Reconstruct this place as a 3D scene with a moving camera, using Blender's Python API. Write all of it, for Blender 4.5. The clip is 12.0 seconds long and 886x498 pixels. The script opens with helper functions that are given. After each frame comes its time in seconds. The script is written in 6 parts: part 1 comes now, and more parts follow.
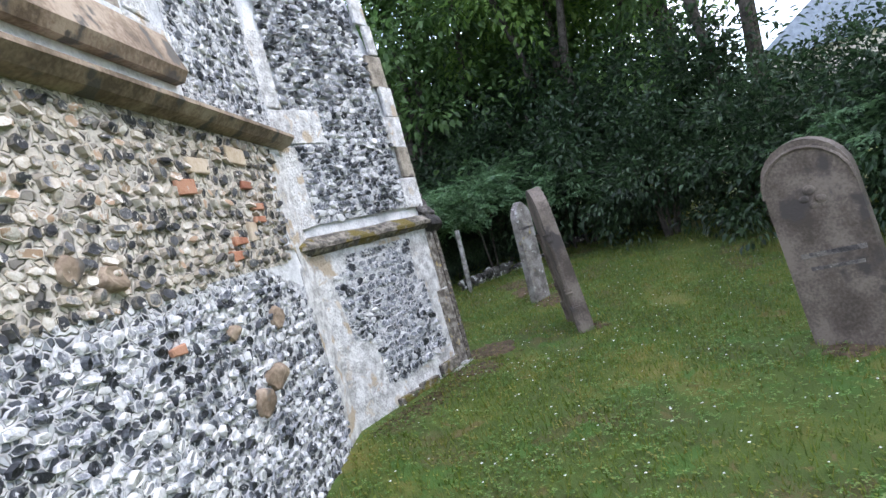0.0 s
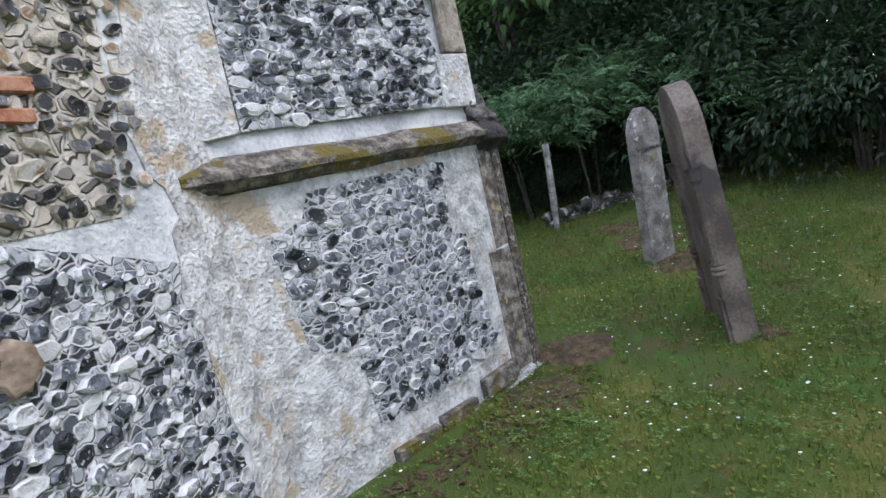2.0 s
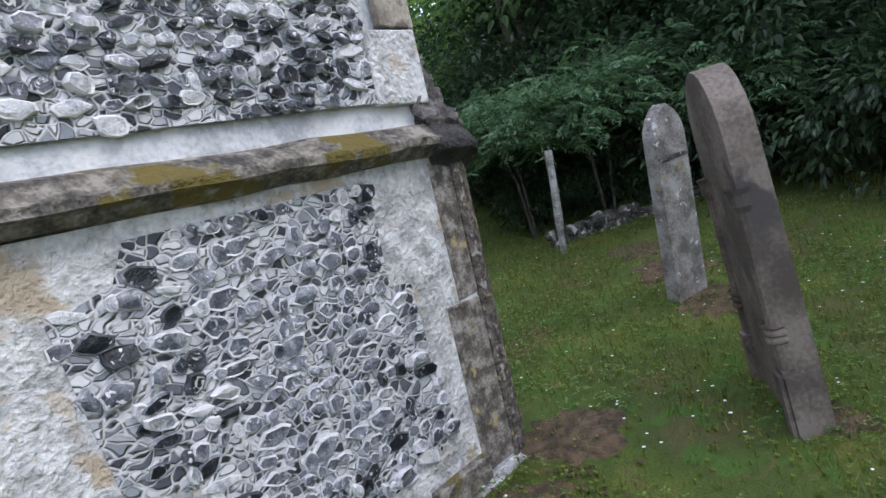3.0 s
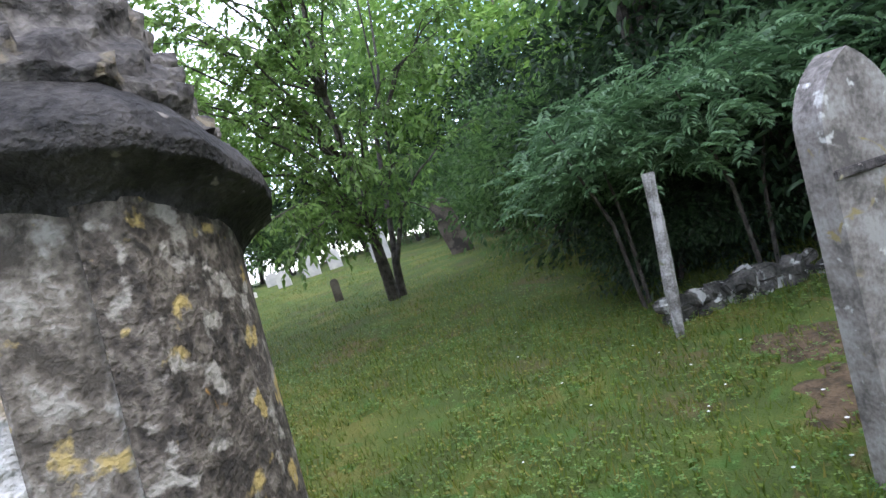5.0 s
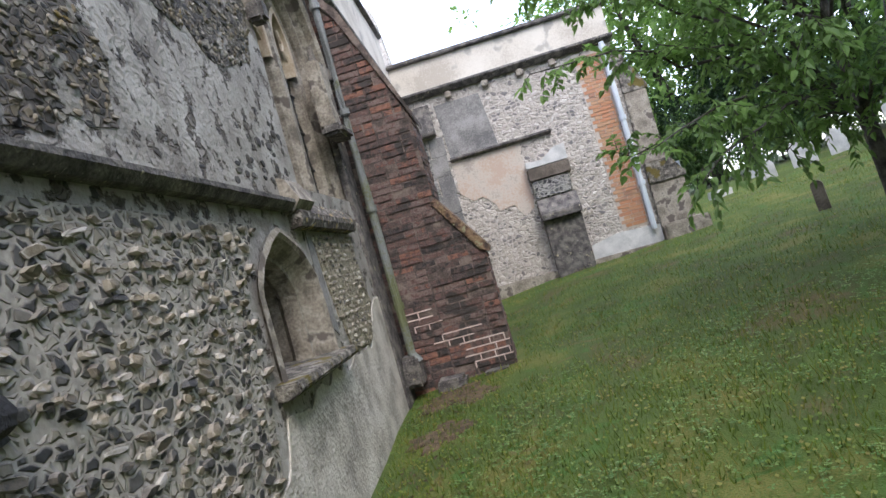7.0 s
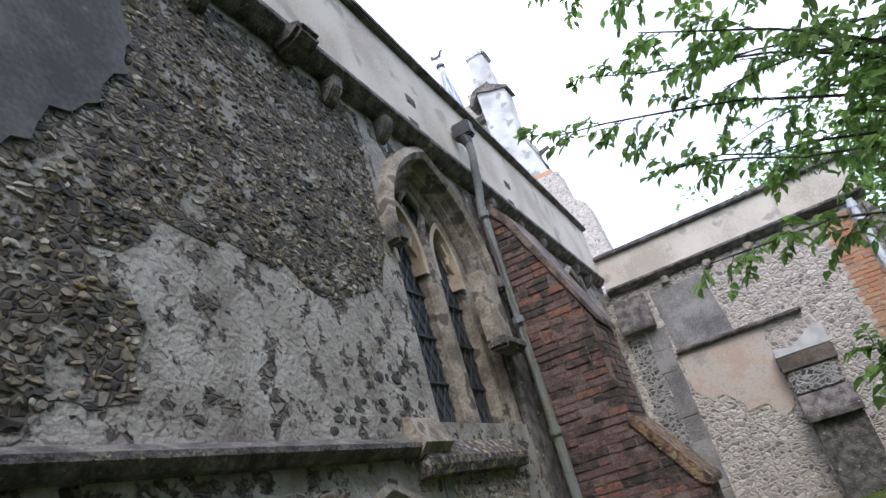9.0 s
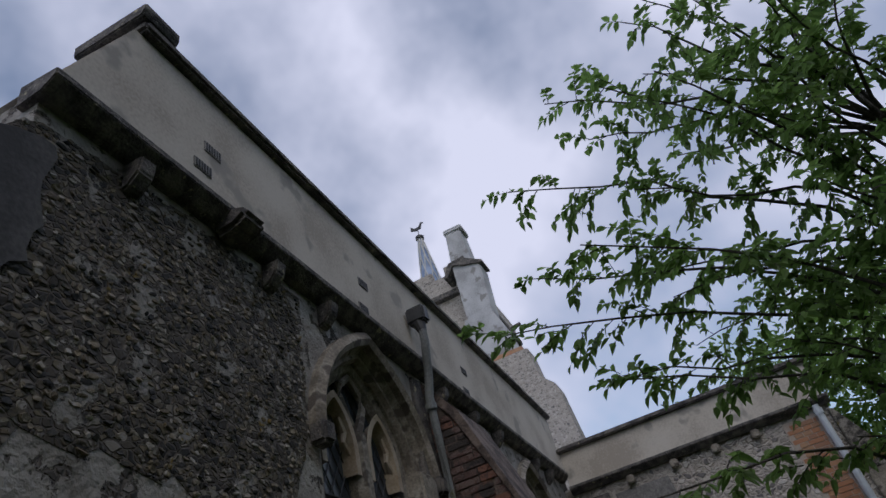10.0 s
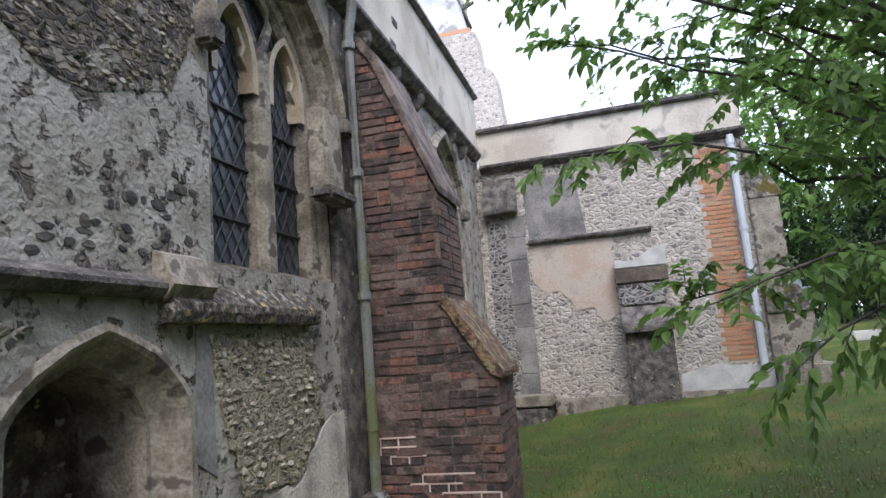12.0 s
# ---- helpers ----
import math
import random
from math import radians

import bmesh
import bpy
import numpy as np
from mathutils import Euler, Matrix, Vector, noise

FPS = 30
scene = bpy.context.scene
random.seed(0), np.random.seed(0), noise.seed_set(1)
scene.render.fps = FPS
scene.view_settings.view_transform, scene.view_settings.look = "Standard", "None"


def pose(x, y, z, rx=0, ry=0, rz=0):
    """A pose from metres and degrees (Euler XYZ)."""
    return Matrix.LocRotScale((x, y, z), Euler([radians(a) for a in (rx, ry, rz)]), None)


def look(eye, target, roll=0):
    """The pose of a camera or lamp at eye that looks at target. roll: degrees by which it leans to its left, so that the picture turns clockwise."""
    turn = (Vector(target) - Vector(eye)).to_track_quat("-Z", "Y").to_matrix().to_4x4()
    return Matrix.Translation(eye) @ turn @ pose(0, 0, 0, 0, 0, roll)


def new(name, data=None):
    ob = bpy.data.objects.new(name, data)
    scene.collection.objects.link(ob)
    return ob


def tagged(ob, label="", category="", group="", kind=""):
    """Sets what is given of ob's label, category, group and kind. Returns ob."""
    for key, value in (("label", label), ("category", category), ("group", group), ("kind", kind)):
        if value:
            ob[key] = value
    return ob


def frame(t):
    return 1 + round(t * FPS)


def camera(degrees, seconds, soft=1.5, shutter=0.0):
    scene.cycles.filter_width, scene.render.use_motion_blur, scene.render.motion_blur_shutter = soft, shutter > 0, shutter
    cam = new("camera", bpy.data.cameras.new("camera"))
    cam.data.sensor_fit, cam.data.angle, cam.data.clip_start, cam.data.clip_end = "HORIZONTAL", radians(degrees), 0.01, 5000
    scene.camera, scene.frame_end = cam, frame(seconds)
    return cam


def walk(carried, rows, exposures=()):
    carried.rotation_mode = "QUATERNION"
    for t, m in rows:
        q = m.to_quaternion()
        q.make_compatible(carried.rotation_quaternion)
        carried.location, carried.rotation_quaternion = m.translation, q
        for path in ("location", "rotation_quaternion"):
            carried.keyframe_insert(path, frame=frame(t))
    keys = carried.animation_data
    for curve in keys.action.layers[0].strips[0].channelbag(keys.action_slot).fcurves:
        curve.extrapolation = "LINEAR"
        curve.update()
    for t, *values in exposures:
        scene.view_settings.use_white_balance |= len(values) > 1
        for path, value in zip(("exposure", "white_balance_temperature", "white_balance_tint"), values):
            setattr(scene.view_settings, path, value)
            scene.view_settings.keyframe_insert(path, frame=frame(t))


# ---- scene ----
# ---------------- camera and walk ----------------
cam = camera(70.0, 12.0)


def eye_pose(x, y, z, yaw, pitch, roll):
    way = Vector((-math.sin(radians(yaw)) * math.cos(radians(pitch)), math.cos(radians(yaw)) * math.cos(radians(pitch)), math.sin(radians(pitch))))
    return look((x, y, z), Vector((x, y, z)) + way, roll)


PATH = [
    (0.0, -6.123, -6.990, 1.346, -65.13, -1.70, -15.74),
    (0.5, -5.462, -6.708, 1.401, -58.45, 0.74, -18.17),
    (1.0, -4.752, -6.516, 1.346, -55.86, -0.29, -15.14),
    (1.5, -4.155, -6.318, 1.344, -55.36, -4.20, -13.60),
    (2.0, -3.454, -6.066, 1.378, -54.41, -8.03, -12.67),
    (2.5, -2.724, -5.869, 1.316, -53.91, -7.35, -13.03),
    (3.0, -2.258, -5.722, 1.359, -52.58, -7.30, -13.24),
    (3.2, -2.015, -5.626, 1.314, -52.03, -7.82, -13.20),
    (4.8, -0.230, -5.120, 1.090, -40.60, -1.00, -14.90),
    (5.0, 0.010, -5.065, 1.160, -39.10, -0.30, -15.00),
    (5.5, 0.480, -4.890, 1.300, -34.70, 1.12, -13.20),
    (6.0, 0.815, -4.670, 1.305, -26.00, 2.42, -11.60),
    (6.5, 1.130, -4.390, 1.315, -9.90, 1.30, -14.60),
    (7.0, 1.306, -3.982, 1.399, 5.45, 1.15, -15.86),
    (7.2, 1.367, -3.884, 1.411, 10.44, 0.75, -15.31),
    (8.8, 1.759, -3.134, 1.559, 23.73, 19.07, -15.93),
    (9.0, 1.804, -3.114, 1.586, 22.25, 23.37, -16.49),
    (9.5, 1.897, -2.939, 1.767, 18.09, 34.52, -17.98),
    (10.0, 2.061, -2.913, 1.807, 15.31, 37.01, -16.18),
    (10.5, 2.168, -2.942, 1.775, 13.43, 33.49, -14.24),
    (11.0, 2.162, -2.914, 1.737, 13.08, 25.79, -12.79),
    (11.5, 2.144, -2.729, 1.705, 13.95, 15.93, -8.87),
    (12.0, 2.063, -2.452, 1.673, 15.09, 8.53, -4.82),
]
walk(cam, [(r[0], eye_pose(*r[1:])) for r in PATH],
     exposures=[(0.0, 1.25), (1.5, 0.95), (3.0, 0.88), (4.8, 1.55), (5.5, 1.5), (6.5, 1.2), (7.2, 1.3), (8.8, 1.02), (9.2, 0.62), (9.6, -0.45), (10.0, -1.1), (10.6, -1.22), (11.0, -0.88), (11.4, -0.15), (12.0, 1.02)])

# ---------------- world and sun ----------------
world = bpy.data.worlds.new("overcast_sky")
scene.world = world
world.use_nodes = True
wn, wl = world.node_tree.nodes, world.node_tree.links
bg = wn["Background"]
sky = wn.new("ShaderNodeTexSky")
sky.sky_type, sky.sun_disc = "NISHITA", False
sky.sun_elevation, sky.sun_rotation = radians(47), radians(156)
grey = wn.new("ShaderNodeHueSaturation")
grey.inputs["Saturation"].default_value = 1.0
grey.inputs["Value"].default_value = 3.0
wl.new(sky.outputs["Color"], grey.inputs["Color"])
wcoord = wn.new("ShaderNodeTexCoord")
wnoise = wn.new("ShaderNodeTexNoise")
wnoise.inputs["Scale"].default_value, wnoise.inputs["Detail"].default_value = 2.2, 5
wl.new(wcoord.outputs["Generated"], wnoise.inputs["Vector"])
wramp = wn.new("ShaderNodeValToRGB")
wramp.color_ramp.elements[0].position, wramp.color_ramp.elements[1].position = 0.38, 0.62
wl.new(wnoise.outputs["Fac"], wramp.inputs["Fac"])
wmix = wn.new("ShaderNodeMix")
wmix.data_type = "RGBA"
wl.new(wramp.outputs["Color"], wmix.inputs["Factor"])
wl.new(grey.outputs["Color"], wmix.inputs["A"])
wmix.inputs["B"].default_value = (15.5, 16.1, 20.2, 1)
wl.new(wmix.outputs["Result"], bg.inputs["Color"])
bg.inputs["Strength"].default_value = 0.095
sun = new("sun", bpy.data.lights.new("sun", "SUN"))
sun.data.energy, sun.data.angle, sun.data.color = 0.9, radians(25), (1.0, 0.96, 0.9)
sun.matrix_world = look((9, -20, 24), (0, 0, 0))


# ---------------- materials ----------------
def material(name, stops, scale=4.0, rough=0.85, bump=0.3, fine=60.0, island=0.0, objrand=0.0, metal=0.0, spots=None, spot_scale=9.0, spot_at=0.62, bump_dist=0.01, mid=(0.35, 0.65)):
    """Colour from two scales of noise over the stops, fine relief, and spots (lichen, stains) of a colour of their own."""
    m = bpy.data.materials.new(name)
    m.use_nodes = True
    n, l = m.node_tree.nodes, m.node_tree.links
    b = n["Principled BSDF"]
    b.inputs["Roughness"].default_value, b.inputs["Metallic"].default_value = rough, metal
    co = n.new("ShaderNodeTexCoord")
    geo = n.new("ShaderNodeNewGeometry")
    a = n.new("ShaderNodeTexNoise")
    a.inputs["Scale"].default_value, a.inputs["Detail"].default_value = scale, 6
    l.new(geo.outputs["Position"], a.inputs["Vector"])
    f = n.new("ShaderNodeTexNoise")
    f.inputs["Scale"].default_value, f.inputs["Detail"].default_value = fine, 4
    l.new(geo.outputs["Position"], f.inputs["Vector"])
    s = n.new("ShaderNodeMath")
    s.operation = "MULTIPLY_ADD"
    s.inputs[1].default_value, s.inputs[2].default_value = 0.45, -0.22
    l.new(f.outputs["Fac"], s.inputs[0])
    add = n.new("ShaderNodeMath")
    l.new(a.outputs["Fac"], add.inputs[0])
    l.new(s.outputs[0], add.inputs[1])
    val = add.outputs[0]
    if island or objrand:
        r = n.new("ShaderNodeMath")
        r.operation = "MULTIPLY_ADD"
        r.inputs[1].default_value = island or objrand
        r.inputs[2].default_value = -0.5 * (island or objrand)
        l.new(geo.outputs["Random Per Island"] if island else n.new("ShaderNodeObjectInfo").outputs["Random"], r.inputs[0])
        add2 = n.new("ShaderNodeMath")
        l.new(val, add2.inputs[0])
        l.new(r.outputs[0], add2.inputs[1])
        val = add2.outputs[0]
    ramp = n.new("ShaderNodeValToRGB")
    e = ramp.color_ramp.elements
    while len(e) < len(stops):
        e.new(0.5)
    for i, c in enumerate(stops):
        e[i].position = mid[0] + (mid[1] - mid[0]) * i / max(1, len(stops) - 1)
        e[i].color = (*c, 1)
    l.new(val, ramp.inputs["Fac"])
    col = ramp.outputs["Color"]
    if spots:
        v = n.new("ShaderNodeTexNoise")
        v.inputs["Scale"].default_value, v.inputs["Detail"].default_value = spot_scale, 8
        l.new(geo.outputs["Position"], v.inputs["Vector"])
        vr = n.new("ShaderNodeValToRGB")
        vr.color_ramp.elements[0].position, vr.color_ramp.elements[1].position = spot_at, spot_at + 0.05
        l.new(v.outputs["Fac"], vr.inputs["Fac"])
        mx = n.new("ShaderNodeMix")
        mx.data_type = "RGBA"
        l.new(vr.outputs["Color"], mx.inputs["Factor"])
        l.new(col, mx.inputs["A"])
        mx.inputs["B"].default_value = (*spots, 1)
        col = mx.outputs["Result"]
    l.new(col, b.inputs["Base Color"])
    if bump:
        hs = n.new("ShaderNodeMath")
        l.new(a.outputs["Fac"], hs.inputs[0])
        l.new(f.outputs["Fac"], hs.inputs[1])
        bp = n.new("ShaderNodeBump")
        bp.inputs["Strength"].default_value, bp.inputs["Distance"].default_value = bump, bump_dist
        l.new(hs.outputs[0], bp.inputs["Height"])
        l.new(bp.outputs["Normal"], b.inputs["Normal"])
    return m


def rubble_material(name, stones, mortar, cell=16.0, gap=0.06, bump=0.8, mask=None, plaster=None, mask_scale=1.3, mask_at=0.5):
    """Flint rubble: cells of stone in mortar, partly under plaster where mask is given."""
    m = bpy.data.materials.new(name)
    m.use_nodes = True
    n, l = m.node_tree.nodes, m.node_tree.links
    b = n["Principled BSDF"]
    b.inputs["Roughness"].default_value = 0.8
    geo = n.new("ShaderNodeNewGeometry")
    warp = n.new("ShaderNodeTexNoise")
    warp.inputs["Scale"].default_value = 7
    l.new(geo.outputs["Position"], warp.inputs["Vector"])
    wv = n.new("ShaderNodeVectorMath")
    wv.operation = "MULTIPLY_ADD"
    wv.inputs[1].default_value = (0.12, 0.12, 0.12)
    l.new(warp.outputs["Color"], wv.inputs[0])
    l.new(geo.outputs["Position"], wv.inputs[2])
    mp = n.new("ShaderNodeMapping")
    mp.inputs["Scale"].default_value = (1, 1, 1.5)
    l.new(wv.outputs[0], mp.inputs["Vector"])
    vo = n.new("ShaderNodeTexVoronoi")
    vo.inputs["Scale"].default_value = cell
    l.new(mp.outputs["Vector"], vo.inputs["Vector"])
    ve = n.new("ShaderNodeTexVoronoi")
    ve.feature = "DISTANCE_TO_EDGE"
    ve.inputs["Scale"].default_value = cell
    l.new(mp.outputs["Vector"], ve.inputs["Vector"])
    ramp = n.new("ShaderNodeValToRGB")
    e = ramp.color_ramp.elements
    while len(e) < len(stones):
        e.new(0.5)
    for i, c in enumerate(stones):
        e[i].position, e[i].color = i / max(1, len(stones) - 1), (*c, 1)
    sx = n.new("ShaderNodeSeparateColor")
    l.new(vo.outputs["Color"], sx.inputs["Color"])
    l.new(sx.outputs[0], ramp.inputs["Fac"])
    edge = n.new("ShaderNodeValToRGB")
    edge.color_ramp.elements[0].position, edge.color_ramp.elements[1].position = gap, gap + 0.12
    l.new(ve.outputs["Distance"], edge.inputs["Fac"])
    mo = n.new("ShaderNodeTexNoise")
    mo.inputs["Scale"].default_value, mo.inputs["Detail"].default_value = 30, 6
    l.new(geo.outputs["Position"], mo.inputs["Vector"])
    mr = n.new("ShaderNodeValToRGB")
    mr.color_ramp.elements[0].position, mr.color_ramp.elements[1].position = 0.3, 0.7
    mr.color_ramp.elements[0].color, mr.color_ramp.elements[1].color = (*[c * 0.6 for c in mortar], 1), (*mortar, 1)
    l.new(mo.outputs["Fac"], mr.inputs["Fac"])
    mx = n.new("ShaderNodeMix")
    mx.data_type = "RGBA"
    l.new(edge.outputs["Color"], mx.inputs["Factor"])
    l.new(mr.outputs["Color"], mx.inputs["A"])
    l.new(ramp.outputs["Color"], mx.inputs["B"])
    col, h = mx.outputs["Result"], edge.outputs["Color"]
    hm = n.new("ShaderNodeMath")
    hm.operation = "MULTIPLY_ADD"
    hm.inputs[1].default_value = 0.35
    l.new(mo.outputs["Fac"], hm.inputs[0])
    l.new(h, hm.inputs[2])
    h = hm.outputs[0]
    if plaster:
        mk = n.new("ShaderNodeTexNoise")
        mk.inputs["Scale"].default_value, mk.inputs["Detail"].default_value, mk.inputs["Roughness"].default_value = mask_scale, 8, 0.65
        l.new(geo.outputs["Position"], mk.inputs["Vector"])
        mkr = n.new("ShaderNodeValToRGB")
        mkr.color_ramp.elements[0].position, mkr.color_ramp.elements[1].position = mask_at, mask_at + 0.03
        l.new(mk.outputs["Fac"], mkr.inputs["Fac"])
        pn = n.new("ShaderNodeTexNoise")
        pn.inputs["Scale"].default_value, pn.inputs["Detail"].default_value = 3.5, 9
        l.new(geo.outputs["Position"], pn.inputs["Vector"])
        pr = n.new("ShaderNodeValToRGB")
        pe = pr.color_ramp.elements
        while len(pe) < len(plaster):
            pe.new(0.5)
        for i, c in enumerate(plaster):
            pe[i].position, pe[i].color = 0.3 + 0.4 * i / (len(plaster) - 1), (*c, 1)
        l.new(pn.outputs["Fac"], pr.inputs["Fac"])
        m2 = n.new("ShaderNodeMix")
        m2.data_type = "RGBA"
        l.new(mkr.outputs["Color"], m2.inputs["Factor"])
        l.new(col, m2.inputs["A"])
        l.new(pr.outputs["Color"], m2.inputs["B"])
        col = m2.outputs["Result"]
        m3 = n.new("ShaderNodeMix")
        l.new(mkr.outputs["Color"], m3.inputs[0])
        l.new(h, m3.inputs[2])
        p2 = n.new("ShaderNodeMath")
        p2.operation = "MULTIPLY_ADD"
        p2.inputs[1].default_value, p2.inputs[2].default_value = 0.95, 0.7
        l.new(mo.outputs["Fac"], p2.inputs[0])
        l.new(p2.outputs[0], m3.inputs[3])
        h = m3.outputs[0]
    l.new(col, b.inputs["Base Color"])
    bp = n.new("ShaderNodeBump")
    bp.inputs["Strength"].default_value, bp.inputs["Distance"].default_value = bump, 0.02
    l.new(h, bp.inputs["Height"])
    l.new(bp.outputs["Normal"], b.inputs["Normal"])
    return m


M = {}
M["mortar"] = material("white_lime_mortar", [(0.4, 0.41, 0.43), (0.58, 0.59, 0.61), (0.72, 0.72, 0.73)], 5, 0.9, 0.7, 45, bump_dist=0.015)
M["mortar_warm"] = material("buff_lime_mortar", [(0.33, 0.3, 0.26), (0.5, 0.46, 0.4), (0.62, 0.58, 0.52)], 4, 0.9, 0.8, 40, bump_dist=0.02)
M["white_stone"] = material("whitewashed_stone", [(0.33, 0.325, 0.32), (0.52, 0.515, 0.515), (0.7, 0.695, 0.69)], 11, 0.88, 1.0, 45, spots=(0.44, 0.36, 0.27), spot_scale=4, spot_at=0.58, bump_dist=0.02)
def veined(m, colour, scale, at, twist=1.5):
    """White veins and chips over a stone material."""
    n, l = m.node_tree.nodes, m.node_tree.links
    b = n["Principled BSDF"]
    col = b.inputs["Base Color"].links[0].from_socket
    geo = n.new("ShaderNodeNewGeometry")
    t = n.new("ShaderNodeTexNoise")
    t.inputs["Scale"].default_value, t.inputs["Detail"].default_value, t.inputs["Distortion"].default_value = scale, 5, twist
    l.new(geo.outputs["Position"], t.inputs["Vector"])
    r = n.new("ShaderNodeValToRGB")
    r.color_ramp.elements[0].position, r.color_ramp.elements[1].position = at, at + 0.07
    l.new(t.outputs["Fac"], r.inputs["Fac"])
    x = n.new("ShaderNodeMix")
    x.data_type = "RGBA"
    l.new(r.outputs["Color"], x.inputs["Factor"])
    l.new(col, x.inputs["A"])
    x.inputs["B"].default_value = (*colour, 1)
    l.new(x.outputs["Result"], b.inputs["Base Color"])


veined(M["white_stone"], (0.5, 0.44, 0.37), 5, 0.6)
veined(M["white_stone"], (0.3, 0.27, 0.24), 26, 0.66)
M["flint_bed"] = rubble_material("white_mortared_flint", [(0.015, 0.017, 0.022), (0.08, 0.09, 0.11), (0.3, 0.32, 0.35), (0.55, 0.56, 0.58), (0.66, 0.66, 0.67)], (0.66, 0.66, 0.68), cell=21, gap=0.05, bump=1.0)
M["rubble_bed"] = rubble_material("buff_mortared_rubble", [(0.05, 0.05, 0.055), (0.25, 0.23, 0.2), (0.5, 0.44, 0.36), (0.58, 0.54, 0.48)], (0.56, 0.52, 0.46), cell=15, gap=0.08, bump=1.0)
M["dark_rubble_bed"] = rubble_material("flint_in_buff_mortar", [(0.03, 0.03, 0.033), (0.14, 0.13, 0.115), (0.32, 0.28, 0.22), (0.45, 0.41, 0.35)], (0.46, 0.42, 0.36), cell=17, gap=0.09, bump=1.0)
M["buff_bed"] = rubble_material("ochre_mortared_rubble", [(0.09, 0.075, 0.05), (0.26, 0.22, 0.15), (0.38, 0.33, 0.24)], (0.42, 0.37, 0.28), cell=23, gap=0.07, bump=1.0)
M["brown_rubble_bed"] = rubble_material("brown_gravelly_flint", [(0.025, 0.023, 0.021), (0.08, 0.066, 0.05), (0.16, 0.128, 0.08), (0.27, 0.245, 0.21)], (0.13, 0.11, 0.088), cell=19, gap=0.05, bump=1.0, mask_scale=3.5, plaster=[(0.12, 0.104, 0.087), (0.2, 0.18, 0.157), (0.3, 0.28, 0.25)], mask_at=0.55)
M["brown_stone"] = material("brown_weathered_sill_stone", [(0.13, 0.095, 0.065), (0.24, 0.18, 0.13), (0.36, 0.29, 0.22)], 4, 0.9, 0.6, 40, spots=(0.1, 0.09, 0.08), spot_scale=5, spot_at=0.58)
M["flint_rim"] = material("flint_cortex", [(0.03, 0.033, 0.04), (0.12, 0.13, 0.15), (0.34, 0.35, 0.375), (0.56, 0.56, 0.58), (0.68, 0.675, 0.67)], 14, 0.7, 0.4, 90, island=1.0, mid=(0.05, 0.8))
M["flint_core"] = material("knapped_flint", [(0.01, 0.012, 0.017), (0.016, 0.018, 0.025), (0.05, 0.056, 0.072), (0.13, 0.14, 0.165), (0.3, 0.31, 0.34), (0.58, 0.58, 0.59)], 22, 0.35, 0.6, 120, island=1.1, mid=(0.08, 0.96))
veined(M["flint_core"], (0.6, 0.61, 0.63), 26, 0.59)
M["flint_warm"] = material("mixed_rubble_stone", [(0.015, 0.016, 0.02), (0.022, 0.024, 0.03), (0.05, 0.052, 0.06), (0.07, 0.072, 0.08), (0.2, 0.2, 0.21), (0.42, 0.37, 0.3), (0.5, 0.46, 0.4), (0.58, 0.56, 0.52), (0.35, 0.24, 0.16)], 10, 0.75, 0.35, 90, island=1.1, mid=(0.0, 1.0))
veined(M["flint_warm"], (0.6, 0.57, 0.52), 22, 0.6)
M["flint_buff"] = material("buff_flint", [(0.08, 0.078, 0.075), (0.24, 0.21, 0.17), (0.38, 0.33, 0.26), (0.5, 0.46, 0.4)], 10, 0.8, 0.4, 90, island=0.9, mid=(0.05, 0.95))
M["flint_brown"] = material("brown_rubble_flint", [(0.025, 0.025, 0.025), (0.07, 0.066, 0.06), (0.15, 0.122, 0.085), (0.24, 0.2, 0.14), (0.38, 0.35, 0.31)], 10, 0.8, 0.4, 90, island=0.95, mid=(0.05, 0.95))
# Serves exposed flint and, by its near-black colour, the shade in plaster pits.
M["flint_dark"] = material("dark_flint_and_pit_shade", [(0.015, 0.014, 0.014), (0.04, 0.036, 0.033), (0.1, 0.088, 0.075)], 12, 0.7, 0.6, 90, island=0.7, mid=(0.1, 0.9))
M["limewash"] = material("weathered_limewash", [(0.34, 0.335, 0.34), (0.44, 0.44, 0.45), (0.52, 0.52, 0.53)], 1.5, 0.9, 0.3, 20, spots=(0.28, 0.27, 0.26), spot_scale=2.2, spot_at=0.6)
M["clunch"] = material("weathered_limestone", [(0.14, 0.12, 0.098), (0.27, 0.235, 0.19), (0.42, 0.38, 0.32)], 5, 0.88, 0.6, 50, spots=(0.12, 0.1, 0.085), spot_scale=5, spot_at=0.57)
M["clunch_pale"] = material("stained_limewashed_limestone", [(0.07, 0.06, 0.05), (0.17, 0.148, 0.125), (0.34, 0.32, 0.29)], 17, 0.9, 0.9, 80, spots=(0.42, 0.32, 0.13), spot_scale=13, spot_at=0.64)
M["clunch_warm"] = material("ochre_limestone", [(0.36, 0.28, 0.19), (0.46, 0.37, 0.27), (0.54, 0.46, 0.36)], 5, 0.85, 0.3, 50)
M["dark_stone"] = material("lichened_dark_stone", [(0.05, 0.045, 0.045), (0.11, 0.1, 0.095), (0.2, 0.18, 0.16)], 9, 0.9, 0.7, 60, spots=(0.4, 0.36, 0.24), spot_scale=14, spot_at=0.66, bump_dist=0.02)
M["cap_stone"] = material("pitted_lichened_cap_stone", [(0.03, 0.027, 0.027), (0.085, 0.078, 0.075), (0.18, 0.165, 0.155)], 11, 0.9, 0.8, 60, spots=(0.2, 0.17, 0.12), spot_scale=10, spot_at=0.62, bump_dist=0.02)
